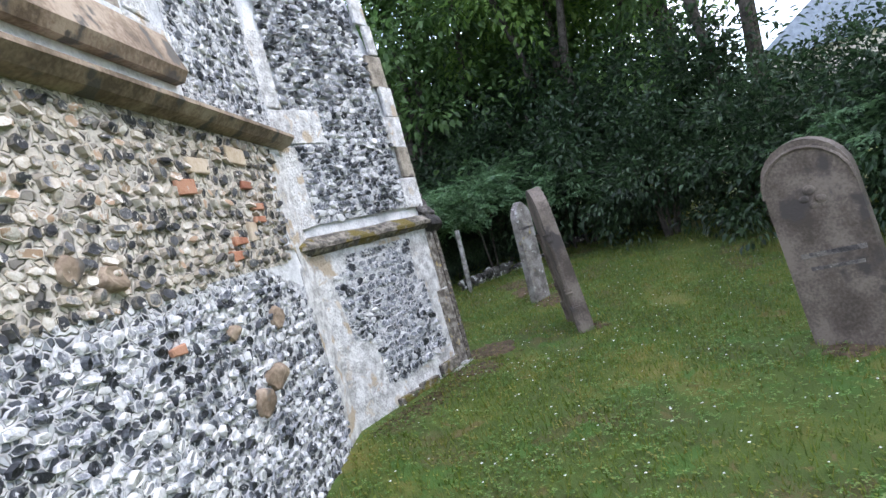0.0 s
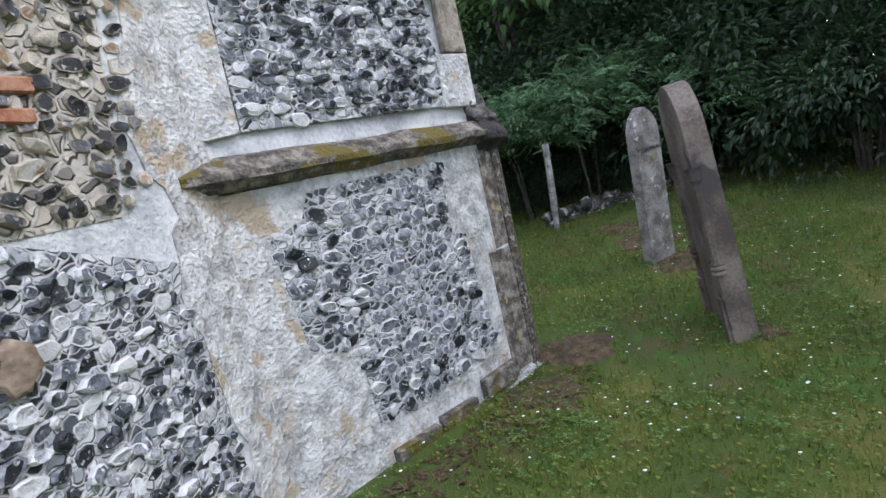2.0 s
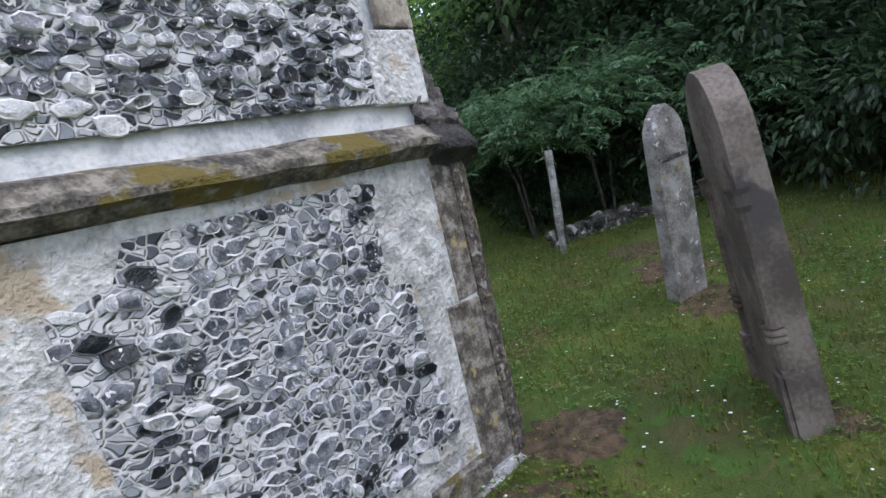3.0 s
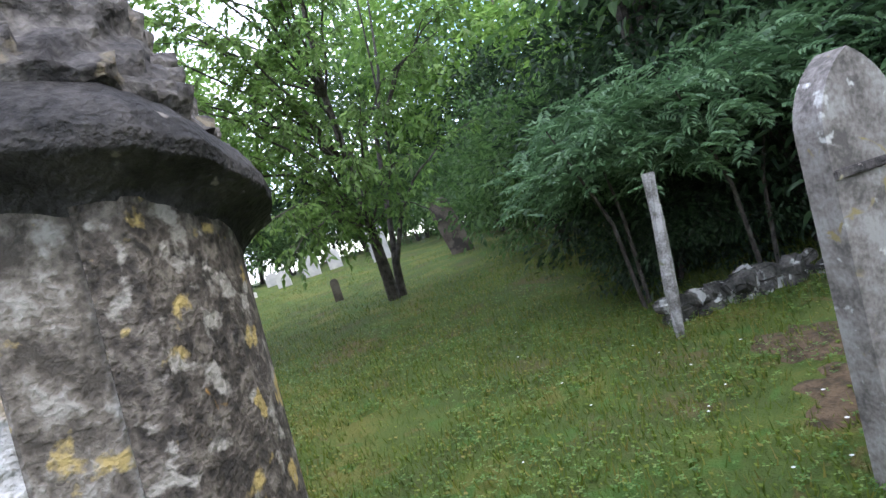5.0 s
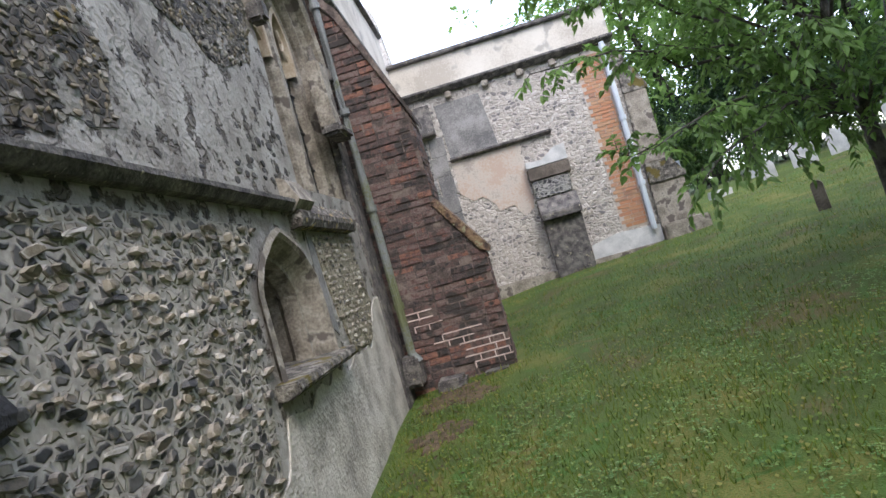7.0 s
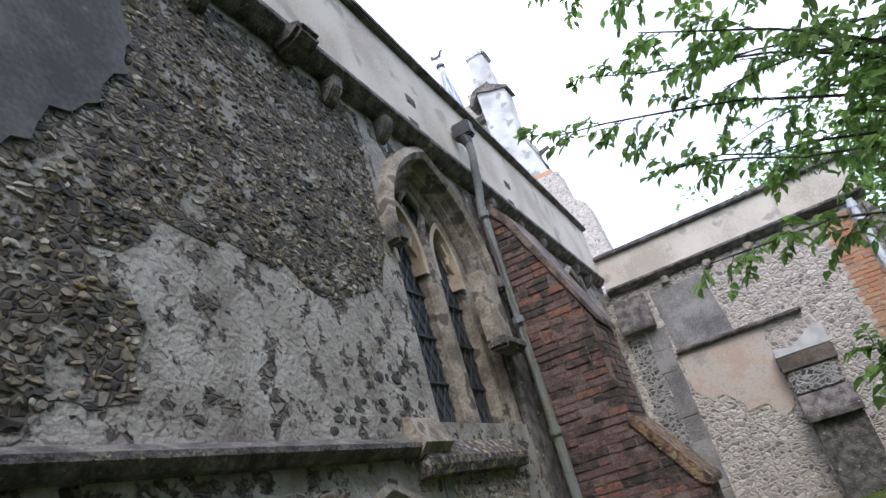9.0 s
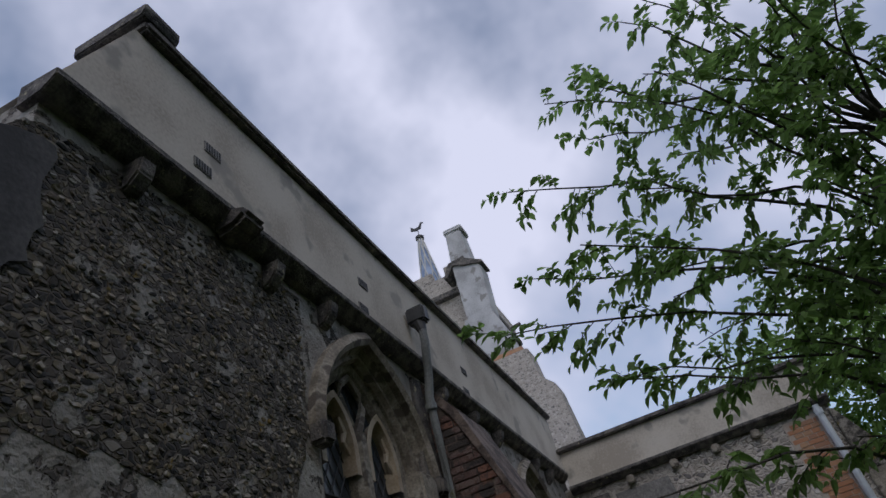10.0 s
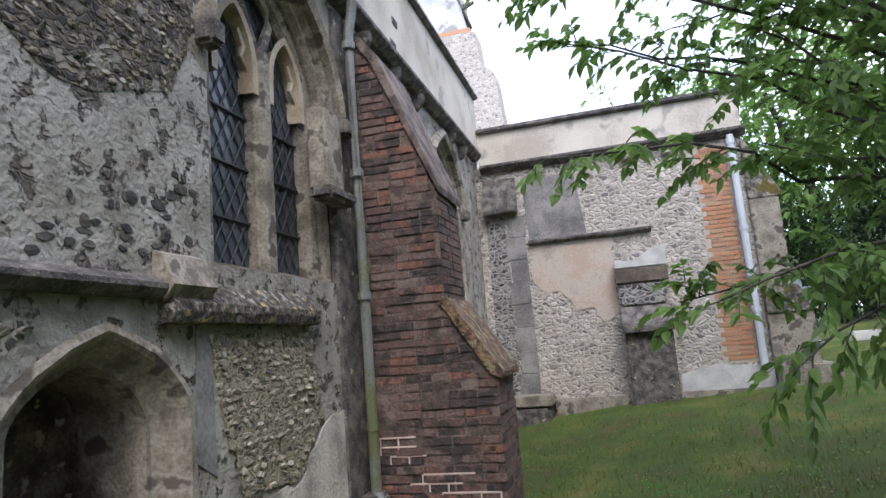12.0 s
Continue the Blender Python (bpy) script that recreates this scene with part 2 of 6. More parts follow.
# Dark because the buttress side's shade is put into the render colour.
M["damp_render"] = material("shaded_side_cement_render", [(0.045, 0.044, 0.045), (0.075, 0.072, 0.072), (0.11, 0.105, 0.1)], 3, 0.8, 0.4, 40, spots=(0.18, 0.15, 0.11), spot_scale=6, spot_at=0.66)
M["dark_cap"] = material("near_black_drip_stone", [(0.012, 0.011, 0.012), (0.028, 0.026, 0.026), (0.06, 0.055, 0.054)], 8, 0.85, 0.8, 60, spots=(0.22, 0.2, 0.18), spot_scale=20, spot_at=0.67, bump_dist=0.02)
M["string_stone"] = material("mossy_string_stone", [(0.05, 0.045, 0.04), (0.14, 0.125, 0.105), (0.3, 0.27, 0.23)], 14, 0.9, 0.9, 60, spots=(0.13, 0.1, 0.022), spot_scale=5, spot_at=0.55, bump_dist=0.02)
M["lichen_stone"] = material("lichen_spotted_ashlar", [(0.03, 0.026, 0.022), (0.085, 0.071, 0.06), (0.19, 0.165, 0.14)], 26, 0.9, 1.0, 90, spots=(0.45, 0.34, 0.13), spot_scale=12, spot_at=0.6)
# Ashlar toned dark to hold the shade inside the niche.
M["dark_ashlar"] = material("shade_dark_ashlar", [(0.05, 0.042, 0.038), (0.12, 0.1, 0.085), (0.24, 0.21, 0.18)], 6, 0.85, 0.6, 50, spots=(0.4, 0.36, 0.28), spot_scale=14, spot_at=0.63)
M["render"] = material("cream_cement_render", [(0.42, 0.37, 0.31), (0.54, 0.49, 0.42), (0.6, 0.55, 0.48)], 1.6, 0.9, 0.15, 40, spots=(0.36, 0.33, 0.29), spot_scale=2.5, spot_at=0.6)
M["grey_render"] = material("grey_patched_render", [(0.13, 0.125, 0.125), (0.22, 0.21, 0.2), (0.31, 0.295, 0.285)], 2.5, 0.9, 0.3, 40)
M["plaster"] = rubble_material("eroded_lime_plaster_over_flint", [(0.02, 0.02, 0.022), (0.07, 0.06, 0.05), (0.16, 0.135, 0.11), (0.3, 0.27, 0.24)], (0.14, 0.12, 0.1), cell=17, bump=1.0, mask_scale=6.5, plaster=[(0.2, 0.18, 0.155), (0.34, 0.315, 0.28), (0.46, 0.435, 0.4)], mask_at=0.425)
M["far_wall"] = rubble_material("pale_flint_rubble", [(0.16, 0.15, 0.15), (0.38, 0.34, 0.3), (0.5, 0.45, 0.4), (0.6, 0.56, 0.52)], (0.58, 0.52, 0.46), cell=11, bump=0.9)
M["far_dark"] = rubble_material("dark_flint_rubble", [(0.04, 0.04, 0.045), (0.15, 0.15, 0.15), (0.3, 0.29, 0.28)], (0.42, 0.4, 0.37), cell=12, bump=0.9)
M["pink_plaster"] = material("pinkish_old_plaster", [(0.36, 0.31, 0.27), (0.5, 0.44, 0.38), (0.46, 0.35, 0.28)], 2.2, 0.9, 0.4, 30)
M["brick"] = material("old_red_brick", [(0.04, 0.034, 0.034), (0.1, 0.07, 0.064), (0.14, 0.08, 0.068), (0.19, 0.14, 0.125), (0.12, 0.068, 0.06), (0.25, 0.12, 0.085)], 17, 0.88, 1.0, 60, objrand=0.8, mid=(0.1, 0.9), spots=(0.055, 0.045, 0.042), spot_scale=4, spot_at=0.55)
M["brick_is"] = material("old_red_brick_joined", [(0.04, 0.034, 0.034), (0.1, 0.07, 0.064), (0.14, 0.08, 0.068), (0.19, 0.14, 0.125), (0.12, 0.068, 0.06), (0.25, 0.12, 0.085)], 17, 0.88, 1.0, 60, island=0.7, mid=(0.1, 0.9))
M["brick_orange"] = material("orange_brick", [(0.34, 0.2, 0.14), (0.42, 0.19, 0.1), (0.44, 0.27, 0.16), (0.3, 0.16, 0.11)], 3, 0.85, 0.4, 60, island=0.5, mid=(0.15, 0.85))
M["brick_red"] = material("broken_red_brick", [(0.26, 0.1, 0.06), (0.36, 0.15, 0.085), (0.42, 0.22, 0.14)], 9, 0.88, 0.6, 60, objrand=0.5)
M["tile_lichen"] = material("lichened_tile", [(0.07, 0.048, 0.04), (0.16, 0.095, 0.062), (0.28, 0.19, 0.11)], 14, 0.9, 0.9, 40, spots=(0.3, 0.27, 0.16), spot_scale=12, spot_at=0.58, bump_dist=0.03)
M["brick_mortar"] = material("brick_joint_mortar", [(0.05, 0.04, 0.037), (0.12, 0.09, 0.078), (0.22, 0.17, 0.145)], 6, 0.9, 0.5, 50)
M["pointing"] = material("pink_white_pointing", [(0.6, 0.45, 0.4), (0.7, 0.58, 0.53)], 6, 0.9, 0.3, 60)
M["lead"] = material("lead_sheet", [(0.2, 0.23, 0.28), (0.3, 0.34, 0.4)], 5, 0.6, 0.2, 40)
M["lead_blue"] = material("blue_grey_lead", [(0.16, 0.22, 0.36), (0.28, 0.36, 0.52)], 3, 0.5, 0.2, 40)
M["iron"] = material("black_painted_iron", [(0.02, 0.02, 0.022), (0.05, 0.05, 0.052)], 6, 0.5, 0.2, 60)
M["pipe"] = material("grey_green_painted_pipe", [(0.12, 0.125, 0.12), (0.19, 0.2, 0.2), (0.13, 0.14, 0.07)], 2.0, 0.5, 0.15, 40)
M["pipe_white"] = material("pale_painted_pipe", [(0.5, 0.55, 0.6), (0.6, 0.64, 0.68)], 3, 0.5, 0.1, 40)
M["grave"] = material("brown_grey_gravestone", [(0.075, 0.06, 0.048), (0.13, 0.106, 0.086), (0.21, 0.175, 0.145)], 3.5, 0.9, 0.35, 50, spots=(0.07, 0.06, 0.055), spot_scale=3, spot_at=0.6)
M["grave_lichen"] = material("lichened_gravestone", [(0.12, 0.11, 0.1), (0.25, 0.23, 0.21), (0.36, 0.35, 0.33)], 7, 0.9, 0.5, 60, spots=(0.6, 0.6, 0.57), spot_scale=13, spot_at=0.62)
M["rubble_lichen"] = material("mossy_rubble", [(0.025, 0.025, 0.02), (0.07, 0.067, 0.058), (0.15, 0.14, 0.125)], 7, 0.9, 0.6, 50, spots=(0.45, 0.45, 0.42), spot_scale=9, spot_at=0.56)
M["grave_pale"] = material("pale_gravestone", [(0.42, 0.42, 0.41), (0.6, 0.59, 0.57)], 5, 0.9, 0.3, 50)
M["wood_grey"] = material("weathered_grey_post", [(0.13, 0.122, 0.108), (0.27, 0.26, 0.24), (0.42, 0.41, 0.39)], 10, 0.9, 0.5, 80, spots=(0.16, 0.17, 0.1), spot_scale=9, spot_at=0.6)
M["bark"] = material("tree_bark", [(0.03, 0.026, 0.022), (0.07, 0.06, 0.05), (0.11, 0.1, 0.085)], 12, 0.9, 0.8, 60, bump_dist=0.02)
veined(M["lichen_stone"], (0.36, 0.335, 0.3), 19, 0.57, 0.2)
veined(M["lichen_stone"], (0.03, 0.027, 0.024), 13, 0.62, 0.3)
veined(M["lichen_stone"], (0.5, 0.27, 0.05), 9, 0.71)
veined(M["plaster"], (0.09, 0.078, 0.066), 22, 0.68)
veined(M["plaster"], (0.26, 0.23, 0.19), 2.3, 0.6)
veined(M["plaster"], (0.045, 0.04, 0.035), 11, 0.665)
veined(M["flint_brown"], (0.2, 0.14, 0.035), 4.5, 0.63)
veined(M["dark_stone"], (0.36, 0.33, 0.29), 34, 0.64)
veined(M["grave_lichen"], (0.3, 0.25, 0.12), 8, 0.64)
M["soil"] = material("dry_soil", [(0.045, 0.032, 0.016), (0.09, 0.06, 0.032), (0.14, 0.095, 0.054)], 14, 0.95, 0.7, 60, bump_dist=0.02)


def leaf_material(name, stops, trans=0.35):
    m = material(name, stops, 6, 0.5, 0.0, 40, island=0.8, mid=(0.1, 0.9))
    n, l = m.node_tree.nodes, m.node_tree.links
    b = n["Principled BSDF"]
    col = b.inputs["Base Color"].links[0].from_socket
    t = n.new("ShaderNodeBsdfTranslucent")
    hs = n.new("ShaderNodeHueSaturation")
    hs.inputs["Value"].default_value = 1.6
    l.new(col, hs.inputs["Color"])
    l.new(hs.outputs["Color"], t.inputs["Color"])
    mix = n.new("ShaderNodeMixShader")
    mix.inputs[0].default_value = trans
    l.new(b.outputs[0], mix.inputs[1])
    l.new(t.outputs[0], mix.inputs[2])
    l.new(mix.outputs[0], n["Material Output"].inputs["Surface"])
    return m


M["leaf_cherry"] = leaf_material("fresh_green_leaf", [(0.075, 0.13, 0.032), (0.125, 0.215, 0.054), (0.19, 0.3, 0.086)], 0.55)
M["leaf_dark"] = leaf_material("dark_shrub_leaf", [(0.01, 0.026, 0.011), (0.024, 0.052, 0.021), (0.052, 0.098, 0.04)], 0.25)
M["leaf_elder"] = leaf_material("blue_green_leaflet", [(0.06, 0.12, 0.055), (0.11, 0.2, 0.095), (0.17, 0.28, 0.14)], 0.35)
M["leaf_mid"] = leaf_material("mid_green_leaf", [(0.035, 0.075, 0.022), (0.065, 0.125, 0.038), (0.11, 0.19, 0.06)], 0.45)
M["leaf_bright"] = leaf_material("yellow_green_leaf", [(0.065, 0.125, 0.026), (0.11, 0.2, 0.04), (0.18, 0.28, 0.07)], 0.5)
M["blade"] = leaf_material("grass_blade", [(0.055, 0.09, 0.01), (0.095, 0.145, 0.014), (0.14, 0.185, 0.022), (0.24, 0.2, 0.055)], 0.35)
M["grass"] = material("mown_grass_ground", [(0.11, 0.085, 0.03), (0.05, 0.08, 0.01), (0.07, 0.108, 0.012), (0.14, 0.135, 0.026)], 1.4, 0.95, 0.8, 90, bump_dist=0.02, mid=(0.3, 0.68))
M["clover"] = leaf_material("clover_leaf", [(0.05, 0.115, 0.022), (0.1, 0.2, 0.04), (0.2, 0.27, 0.08)], 0.3)
veined(M["grass"], (0.12, 0.1, 0.03), 3.1, 0.62)
veined(M["grass"], (0.055, 0.115, 0.014), 2.3, 0.58)
veined(M["blade"], (0.19, 0.17, 0.045), 3.1, 0.62)
M["daisy"] = material("white_petals", [(0.75, 0.75, 0.72), (0.8, 0.8, 0.78)], 5, 0.8, 0)

g = bpy.data.materials.new("dark_leaded_glass")
g.use_nodes = True
gb = g.node_tree.nodes["Principled BSDF"]
# Base colour raised to blue-grey so that it carries the sky's reflection.
gb.inputs["Base Color"].default_value = (0.075, 0.085, 0.1, 1)
gb.inputs["Roughness"].default_value = 0.22
gw = g.node_tree.nodes.new("ShaderNodeTexNoise")
gw.inputs["Scale"].default_value = 9
gbp = g.node_tree.nodes.new("ShaderNodeBump")
gbp.inputs["Strength"].default_value = 0.15
g.node_tree.links.new(gw.outputs["Fac"], gbp.inputs["Height"])
g.node_tree.links.new(gbp.outputs["Normal"], gb.inputs["Normal"])
M["glass"] = g


# ---------------- building helpers ----------------
def ground_z(x, y):
    """The lie of the grass: it rises away from the church and towards its far wing."""
    yy = min(y, 14)
    return 0.03 + 0.085 * min(max(x, 0), 14) + 0.045 * max(yy, -8) + 0.02 * math.sin(x * 1.3 + y * 0.7)


def mesh_of(bm, name, mats):
    me = bpy.data.meshes.new(name)
    bmesh.ops.recalc_face_normals(bm, faces=bm.faces)
    bm.to_mesh(me)
    bm.free()
    for m in mats if isinstance(mats, (list, tuple)) else [mats]:
        me.materials.append(M[m])
    return me


def part(name, bm, mats, parent=None, label=""):
    ob = new(name, mesh_of(bm, name, mats))
    if parent is not None:
        ob.parent = parent
    return tagged(ob, label=label)


def thing(name, label, category, group="", kind="", at=(0, 0, 0)):
    ob = new(name)
    ob.location = at
    return tagged(ob, label, category, group, kind)


def raw(name, verts, faces, mats, parent=None, mat_index=None, smooth=False):
    me = bpy.data.meshes.new(name)
    me.from_pydata([tuple(v) for v in verts], [], faces)
    for m in mats if isinstance(mats, (list, tuple)) else [mats]:
        me.materials.append(M[m])
    if mat_index is not None:
        me.polygons.foreach_set("material_index", mat_index)
    if smooth:
        me.polygons.foreach_set("use_smooth", [True] * len(me.polygons))
    ob = new(name, me)
    if parent is not None:
        ob.parent = parent
    return ob


def box(x0, x1, y0, y1, z0, z1, bevel=0.0, bm=None, rough=0.0, cuts=0):
    bm2 = bmesh.new()
    bmesh.ops.create_cube(bm2, size=1)
    for v in bm2.verts:
        v.co = Vector(((x0 + x1) / 2 + v.co.x * (x1 - x0), (y0 + y1) / 2 + v.co.y * (y1 - y0), (z0 + z1) / 2 + v.co.z * (z1 - z0)))
    if bevel:
        bmesh.ops.bevel(bm2, geom=bm2.edges[:], offset=bevel, segments=2, affect="EDGES")
    if cuts:
        bmesh.ops.subdivide_edges(bm2, edges=bm2.edges[:], cuts=cuts, use_grid_fill=True)
    if rough:
        for v in bm2.verts:
            v.co += Vector(noise.noise_vector(v.co * 6)) * rough
    if bm is None:
        return bm2
    me = bpy.data.meshes.new("t")
    bm2.to_mesh(me)
    bm2.free()
    bm.from_mesh(me)
    bpy.data.meshes.remove(me)
    return bm


def prism(poly, axis, a, b, bevel=0.0, bm=None):
    """A polygon extruded along an axis. poly: pairs in the other two axes, in the order x, y, z."""
    bm2 = bmesh.new()
    def place(p, h):
        return {"x": (h, p[0], p[1]), "y": (p[0], h, p[1]), "z": (p[0], p[1], h)}[axis]
    lo = [bm2.verts.new(place(p, a)) for p in poly]
    hi = [bm2.verts.new(place(p, b)) for p in poly]
    bm2.faces.new(lo)
    bm2.faces.new(hi)
    for i in range(len(poly)):
        j = (i + 1) % len(poly)
        bm2.faces.new((lo[i], lo[j], hi[j], hi[i]))
    if bevel:
        bmesh.ops.bevel(bm2, geom=bm2.edges[:], offset=bevel, segments=2, affect="EDGES")
    if bm is None:
        return bm2
    me = bpy.data.meshes.new("t")
    bm2.to_mesh(me)
    bm2.free()
    bm.from_mesh(me)
    bpy.data.meshes.remove(me)
    return bm


def arch(y0, y1, z0, zs, za, n=9):
    """A pointed arch outline, from the lower left corner round to the lower right one."""
    c, h = (y0 + y1) / 2, (y1 - y0) / 2
    left = []
    for i in range(n + 1):
        t = math.pi / 3 * i / n
        left.append((y0 + 2 * h * (1 - math.cos(t)), zs + (za - zs) * math.sin(t) / math.sin(math.pi / 3)))
    right = [(2 * c - y, z) for y, z in reversed(left[:-1])]
    return [(y0, z0)] + left + right + [(y1, z0)]


def slab(O, U, N, outer, holes, thick):
    """A wall from its outline with openings through it; (u, z) pairs on the plane at O along U, thick metres deep behind N."""
    bm = bmesh.new()
    O, U, N = Vector(O), Vector(U), Vector(N)
    def loop(pts):
        vs = [bm.verts.new(O + U * p[0] + Vector((0, 0, p[1]))) for p in pts]
        return [bm.edges.new((vs[i], vs[(i + 1) % len(vs)])) for i in range(len(vs))]
    edges = loop(outer)
    for h in holes:
        edges += loop(h)
    bmesh.ops.triangle_fill(bm, edges=edges, use_beauty=True)
    r = bmesh.ops.extrude_face_region(bm, geom=bm.faces[:])
    bmesh.ops.translate(bm, vec=-N * thick, verts=[v for v in r["geom"] if isinstance(v, bmesh.types.BMVert)])
    return bm


def loft(rings, closed=False, bm=None):
    bm = bm or bmesh.new()
    vs = [[bm.verts.new(p) for p in r] for r in rings]
    for a, b in zip(vs, vs[1:]):
        k = len(a)
        for i in range(k if closed else k - 1):
            bm.faces.new((a[i], a[(i + 1) % k], b[(i + 1) % k], b[i]))
    return bm


def tube(pts, radii, sides=8, bm=None):
    bm = bm or bmesh.new()
    rings = []
    for i, p in enumerate(pts):
        p = Vector(p)
        d = Vector(pts[min(i + 1, len(pts) - 1)]) - Vector(pts[max(i - 1, 0)])
        q = d.to_track_quat("Z", "Y")
        r = radii[i] if isinstance(radii, (list, tuple)) else radii
        rings.append([p + q @ Vector((math.cos(2 * math.pi * k / sides) * r, math.sin(2 * math.pi * k / sides) * r, 0)) for k in range(sides)])
    return loft(rings, True, bm)


def inside(poly, u, z):
    hit = False
    j = len(poly) - 1
    for i in range(len(poly)):
        (a, b), (c, d) = poly[i], poly[j]
        if (b > z) != (d > z) and u < (c - a) * (z - b) / (d - b) + a:
            hit = not hit
        j = i
    return hit


def ragged(poly, amp=0.05, step=0.1, seed=0.0):
    """A polygon whose sides wander unevenly, as the edge of old plaster does."""
    out = []
    for (a, b), (c, d) in zip(poly, poly[1:] + poly[:1]):
        n = max(1, int(math.hypot(c - a, d - b) / step))
        for i in range(n):
            u, z = a + (c - a) * i / n, b + (d - b) * i / n
            q = noise.noise_vector(Vector((u * 7, z * 7, seed)))
            out.append((u + q.x * amp, z + q.y * amp))
    return out


def stone_shape(rng, w, h, proud, k=8):
    """One flint: an uneven ring in the wall, a proud rim and a broken face."""
    ph = rng.uniform(0, 6.28)
    ang = [ph + 6.283 * (i + rng.uniform(-0.3, 0.3)) / k for i in range(k)]
    rad = [rng.uniform(0.78, 1.15) for _ in range(k)]
    tilt = (rng.uniform(-0.5, 0.5), rng.uniform(-0.5, 0.5))
    vs = [(math.cos(t) * r * w, math.sin(t) * r * h, -0.012) for t, r in zip(ang, rad)]
    vs += [(math.cos(t) * r * w * 0.93, math.sin(t) * r * h * 0.93, proud * 0.8) for t, r in zip(ang, rad)]
    vs += [(math.cos(t) * r * w * 0.76, math.sin(t) * r * h * 0.76, proud * (1 + tilt[0] * math.cos(t) + tilt[1] * math.sin(t))) for t, r in zip(ang, rad)]
    fs, mi = [], []
    for i in range(k):
        j = (i + 1) % k
        fs += [(i, j, k + j, k + i), (k + i, k + j, 2 * k + j, 2 * k + i)]
        mi += [0, 0]
    vs.append((w * rng.uniform(-0.4, 0.4), h * rng.uniform(-0.4, 0.4), proud * rng.uniform(0.7, 1.5)))
    for i in range(k):
        fs.append((2 * k + i, 2 * k + (i + 1) % k, 3 * k))
        mi.append(1)
    return vs, fs, mi


def flints(name, parent, O, U, N, poly, size, gap, mats, seed, keep=1.0, aspect=1.35, proud=0.02, single=None, holes=()):
    """Flints set in rough courses over a polygon of a wall; those inside `single` become pieces of their own."""
    rng = random.Random(seed)
    O, U, N = Vector(O), Vector(U), Vector(N)
    us, zs = [p[0] for p in poly], [p[1] for p in poly]
    shapes = []
    if single:
        for i in range(9):
            vs, fs, mi = stone_shape(rng, size * aspect, size, proud)
            me = bpy.data.meshes.new("flint")
            me.from_pydata(vs, [], fs)
            me.materials.append(M[mats[0]])
            me.materials.append(M[mats[1]])
            me.polygons.foreach_set("material_index", mi)
            shapes.append(me)
    V, F, I = [], [], []
    row = min(zs)
    while row < max(zs):
        u = min(us) + rng.uniform(0, size * 2)
        rh = size * rng.uniform(0.85, 1.15)
        while u < max(us):
            w = size * aspect * rng.choice((0.45, 0.6, 0.75, 0.9, 1.1, 1.45)) * rng.uniform(0.85, 1.15)
            h = rh * rng.uniform(0.6, 1.2)
            z = row + rng.uniform(-0.3, 0.3) * size
            if rng.random() < keep and inside(poly, u, z) and not any(inside(q, u, z) for q in holes):
                roll = rng.uniform(-0.35, 0.35)
                if single and inside(single, u, z):
                    ob = new("flint", rng.choice(shapes))
                    rot = Matrix((U, Vector((0, 0, 1)), N)).transposed()
                    ob.matrix_world = Matrix.Translation(O + U * u + Vector((0, 0, z))) @ rot.to_4x4() @ Matrix.Rotation(roll, 4, "Z") @ Matrix.Diagonal((w / (size * aspect), h / size, rng.uniform(0.7, 1.3), 1))
                    ob.parent = parent
                else:
                    vs, fs, mi = stone_shape(rng, w, h, proud * rng.uniform(0.4, 1.5), rng.randint(7, 10))
                    b0 = len(V)
                    c, s = math.cos(roll), math.sin(roll)
                    for a, b, d in vs:
                        V.append(O + U * (u + a * c - b * s) + Vector((0, 0, z + a * s + b * c)) + N * d)
                    F += [tuple(q + b0 for q in f) for f in fs]
                    I += mi
            u += w * 2 + gap * rng.uniform(0.5, 1.6)
        row += rh * 2 + gap * rng.uniform(0.3, 1.0)
    ob = raw(name, V, F, mats, parent, I)
    ob["kind"] = "stuff"
    return ob


# ---------------- ground ----------------
def axis_steps(lo, hi, fine_lo, fine_hi, step):
    out = [fine_lo + step * i for i in range(int((fine_hi - fine_lo) / step) + 1)]
    d, v = step, fine_lo
    while v > lo:
        d *= 1.5
        v -= d
        out.insert(0, v)
    d, v = step, out[-1]
    while v < hi:
        d *= 1.5
        v += d
        out.append(v)
    return out


gx, gy = axis_steps(-400, 400, -9, 14, 0.3), axis_steps(-400, 400, -11, 14, 0.3)
gv = [(x, y, ground_z(x, y) + 0.03 * noise.noise(Vector((x * 1.1, y * 1.1, 0)))) for y in gy for x in gx]
nx = len(gx)
gf = [(j * nx + i, j * nx + i + 1, (j + 1) * nx + i + 1, (j + 1) * nx + i) for j in range(len(gy) - 1) for i in range(nx - 1)]
ground = tagged(raw("ground", gv, gf, "grass", smooth=True), "mown churchyard grass with dry patches and clover", "ground", kind="structure")

# ---------------- wall A: the end wall, seen close ----------------
A_O, A_U, A_N = (0, -3.18, 0), (-0.9496, -0.3134, 0), (0.3134, -0.9496, 0)
win_a = arch(3.75, 6.2, 2.95, 3.6, 4.6)
wall_a = tagged(part("wall_south", slab(A_O, A_U, A_N, [(0.3, -0.8), (9.5, -0.8), (9.5, 4.6), (1.2, 4.6), (0.3, 4.2)], [win_a], 0.8), "mortar"),
                "flint and rubble church wall with brick fragments", "wall", kind="structure")
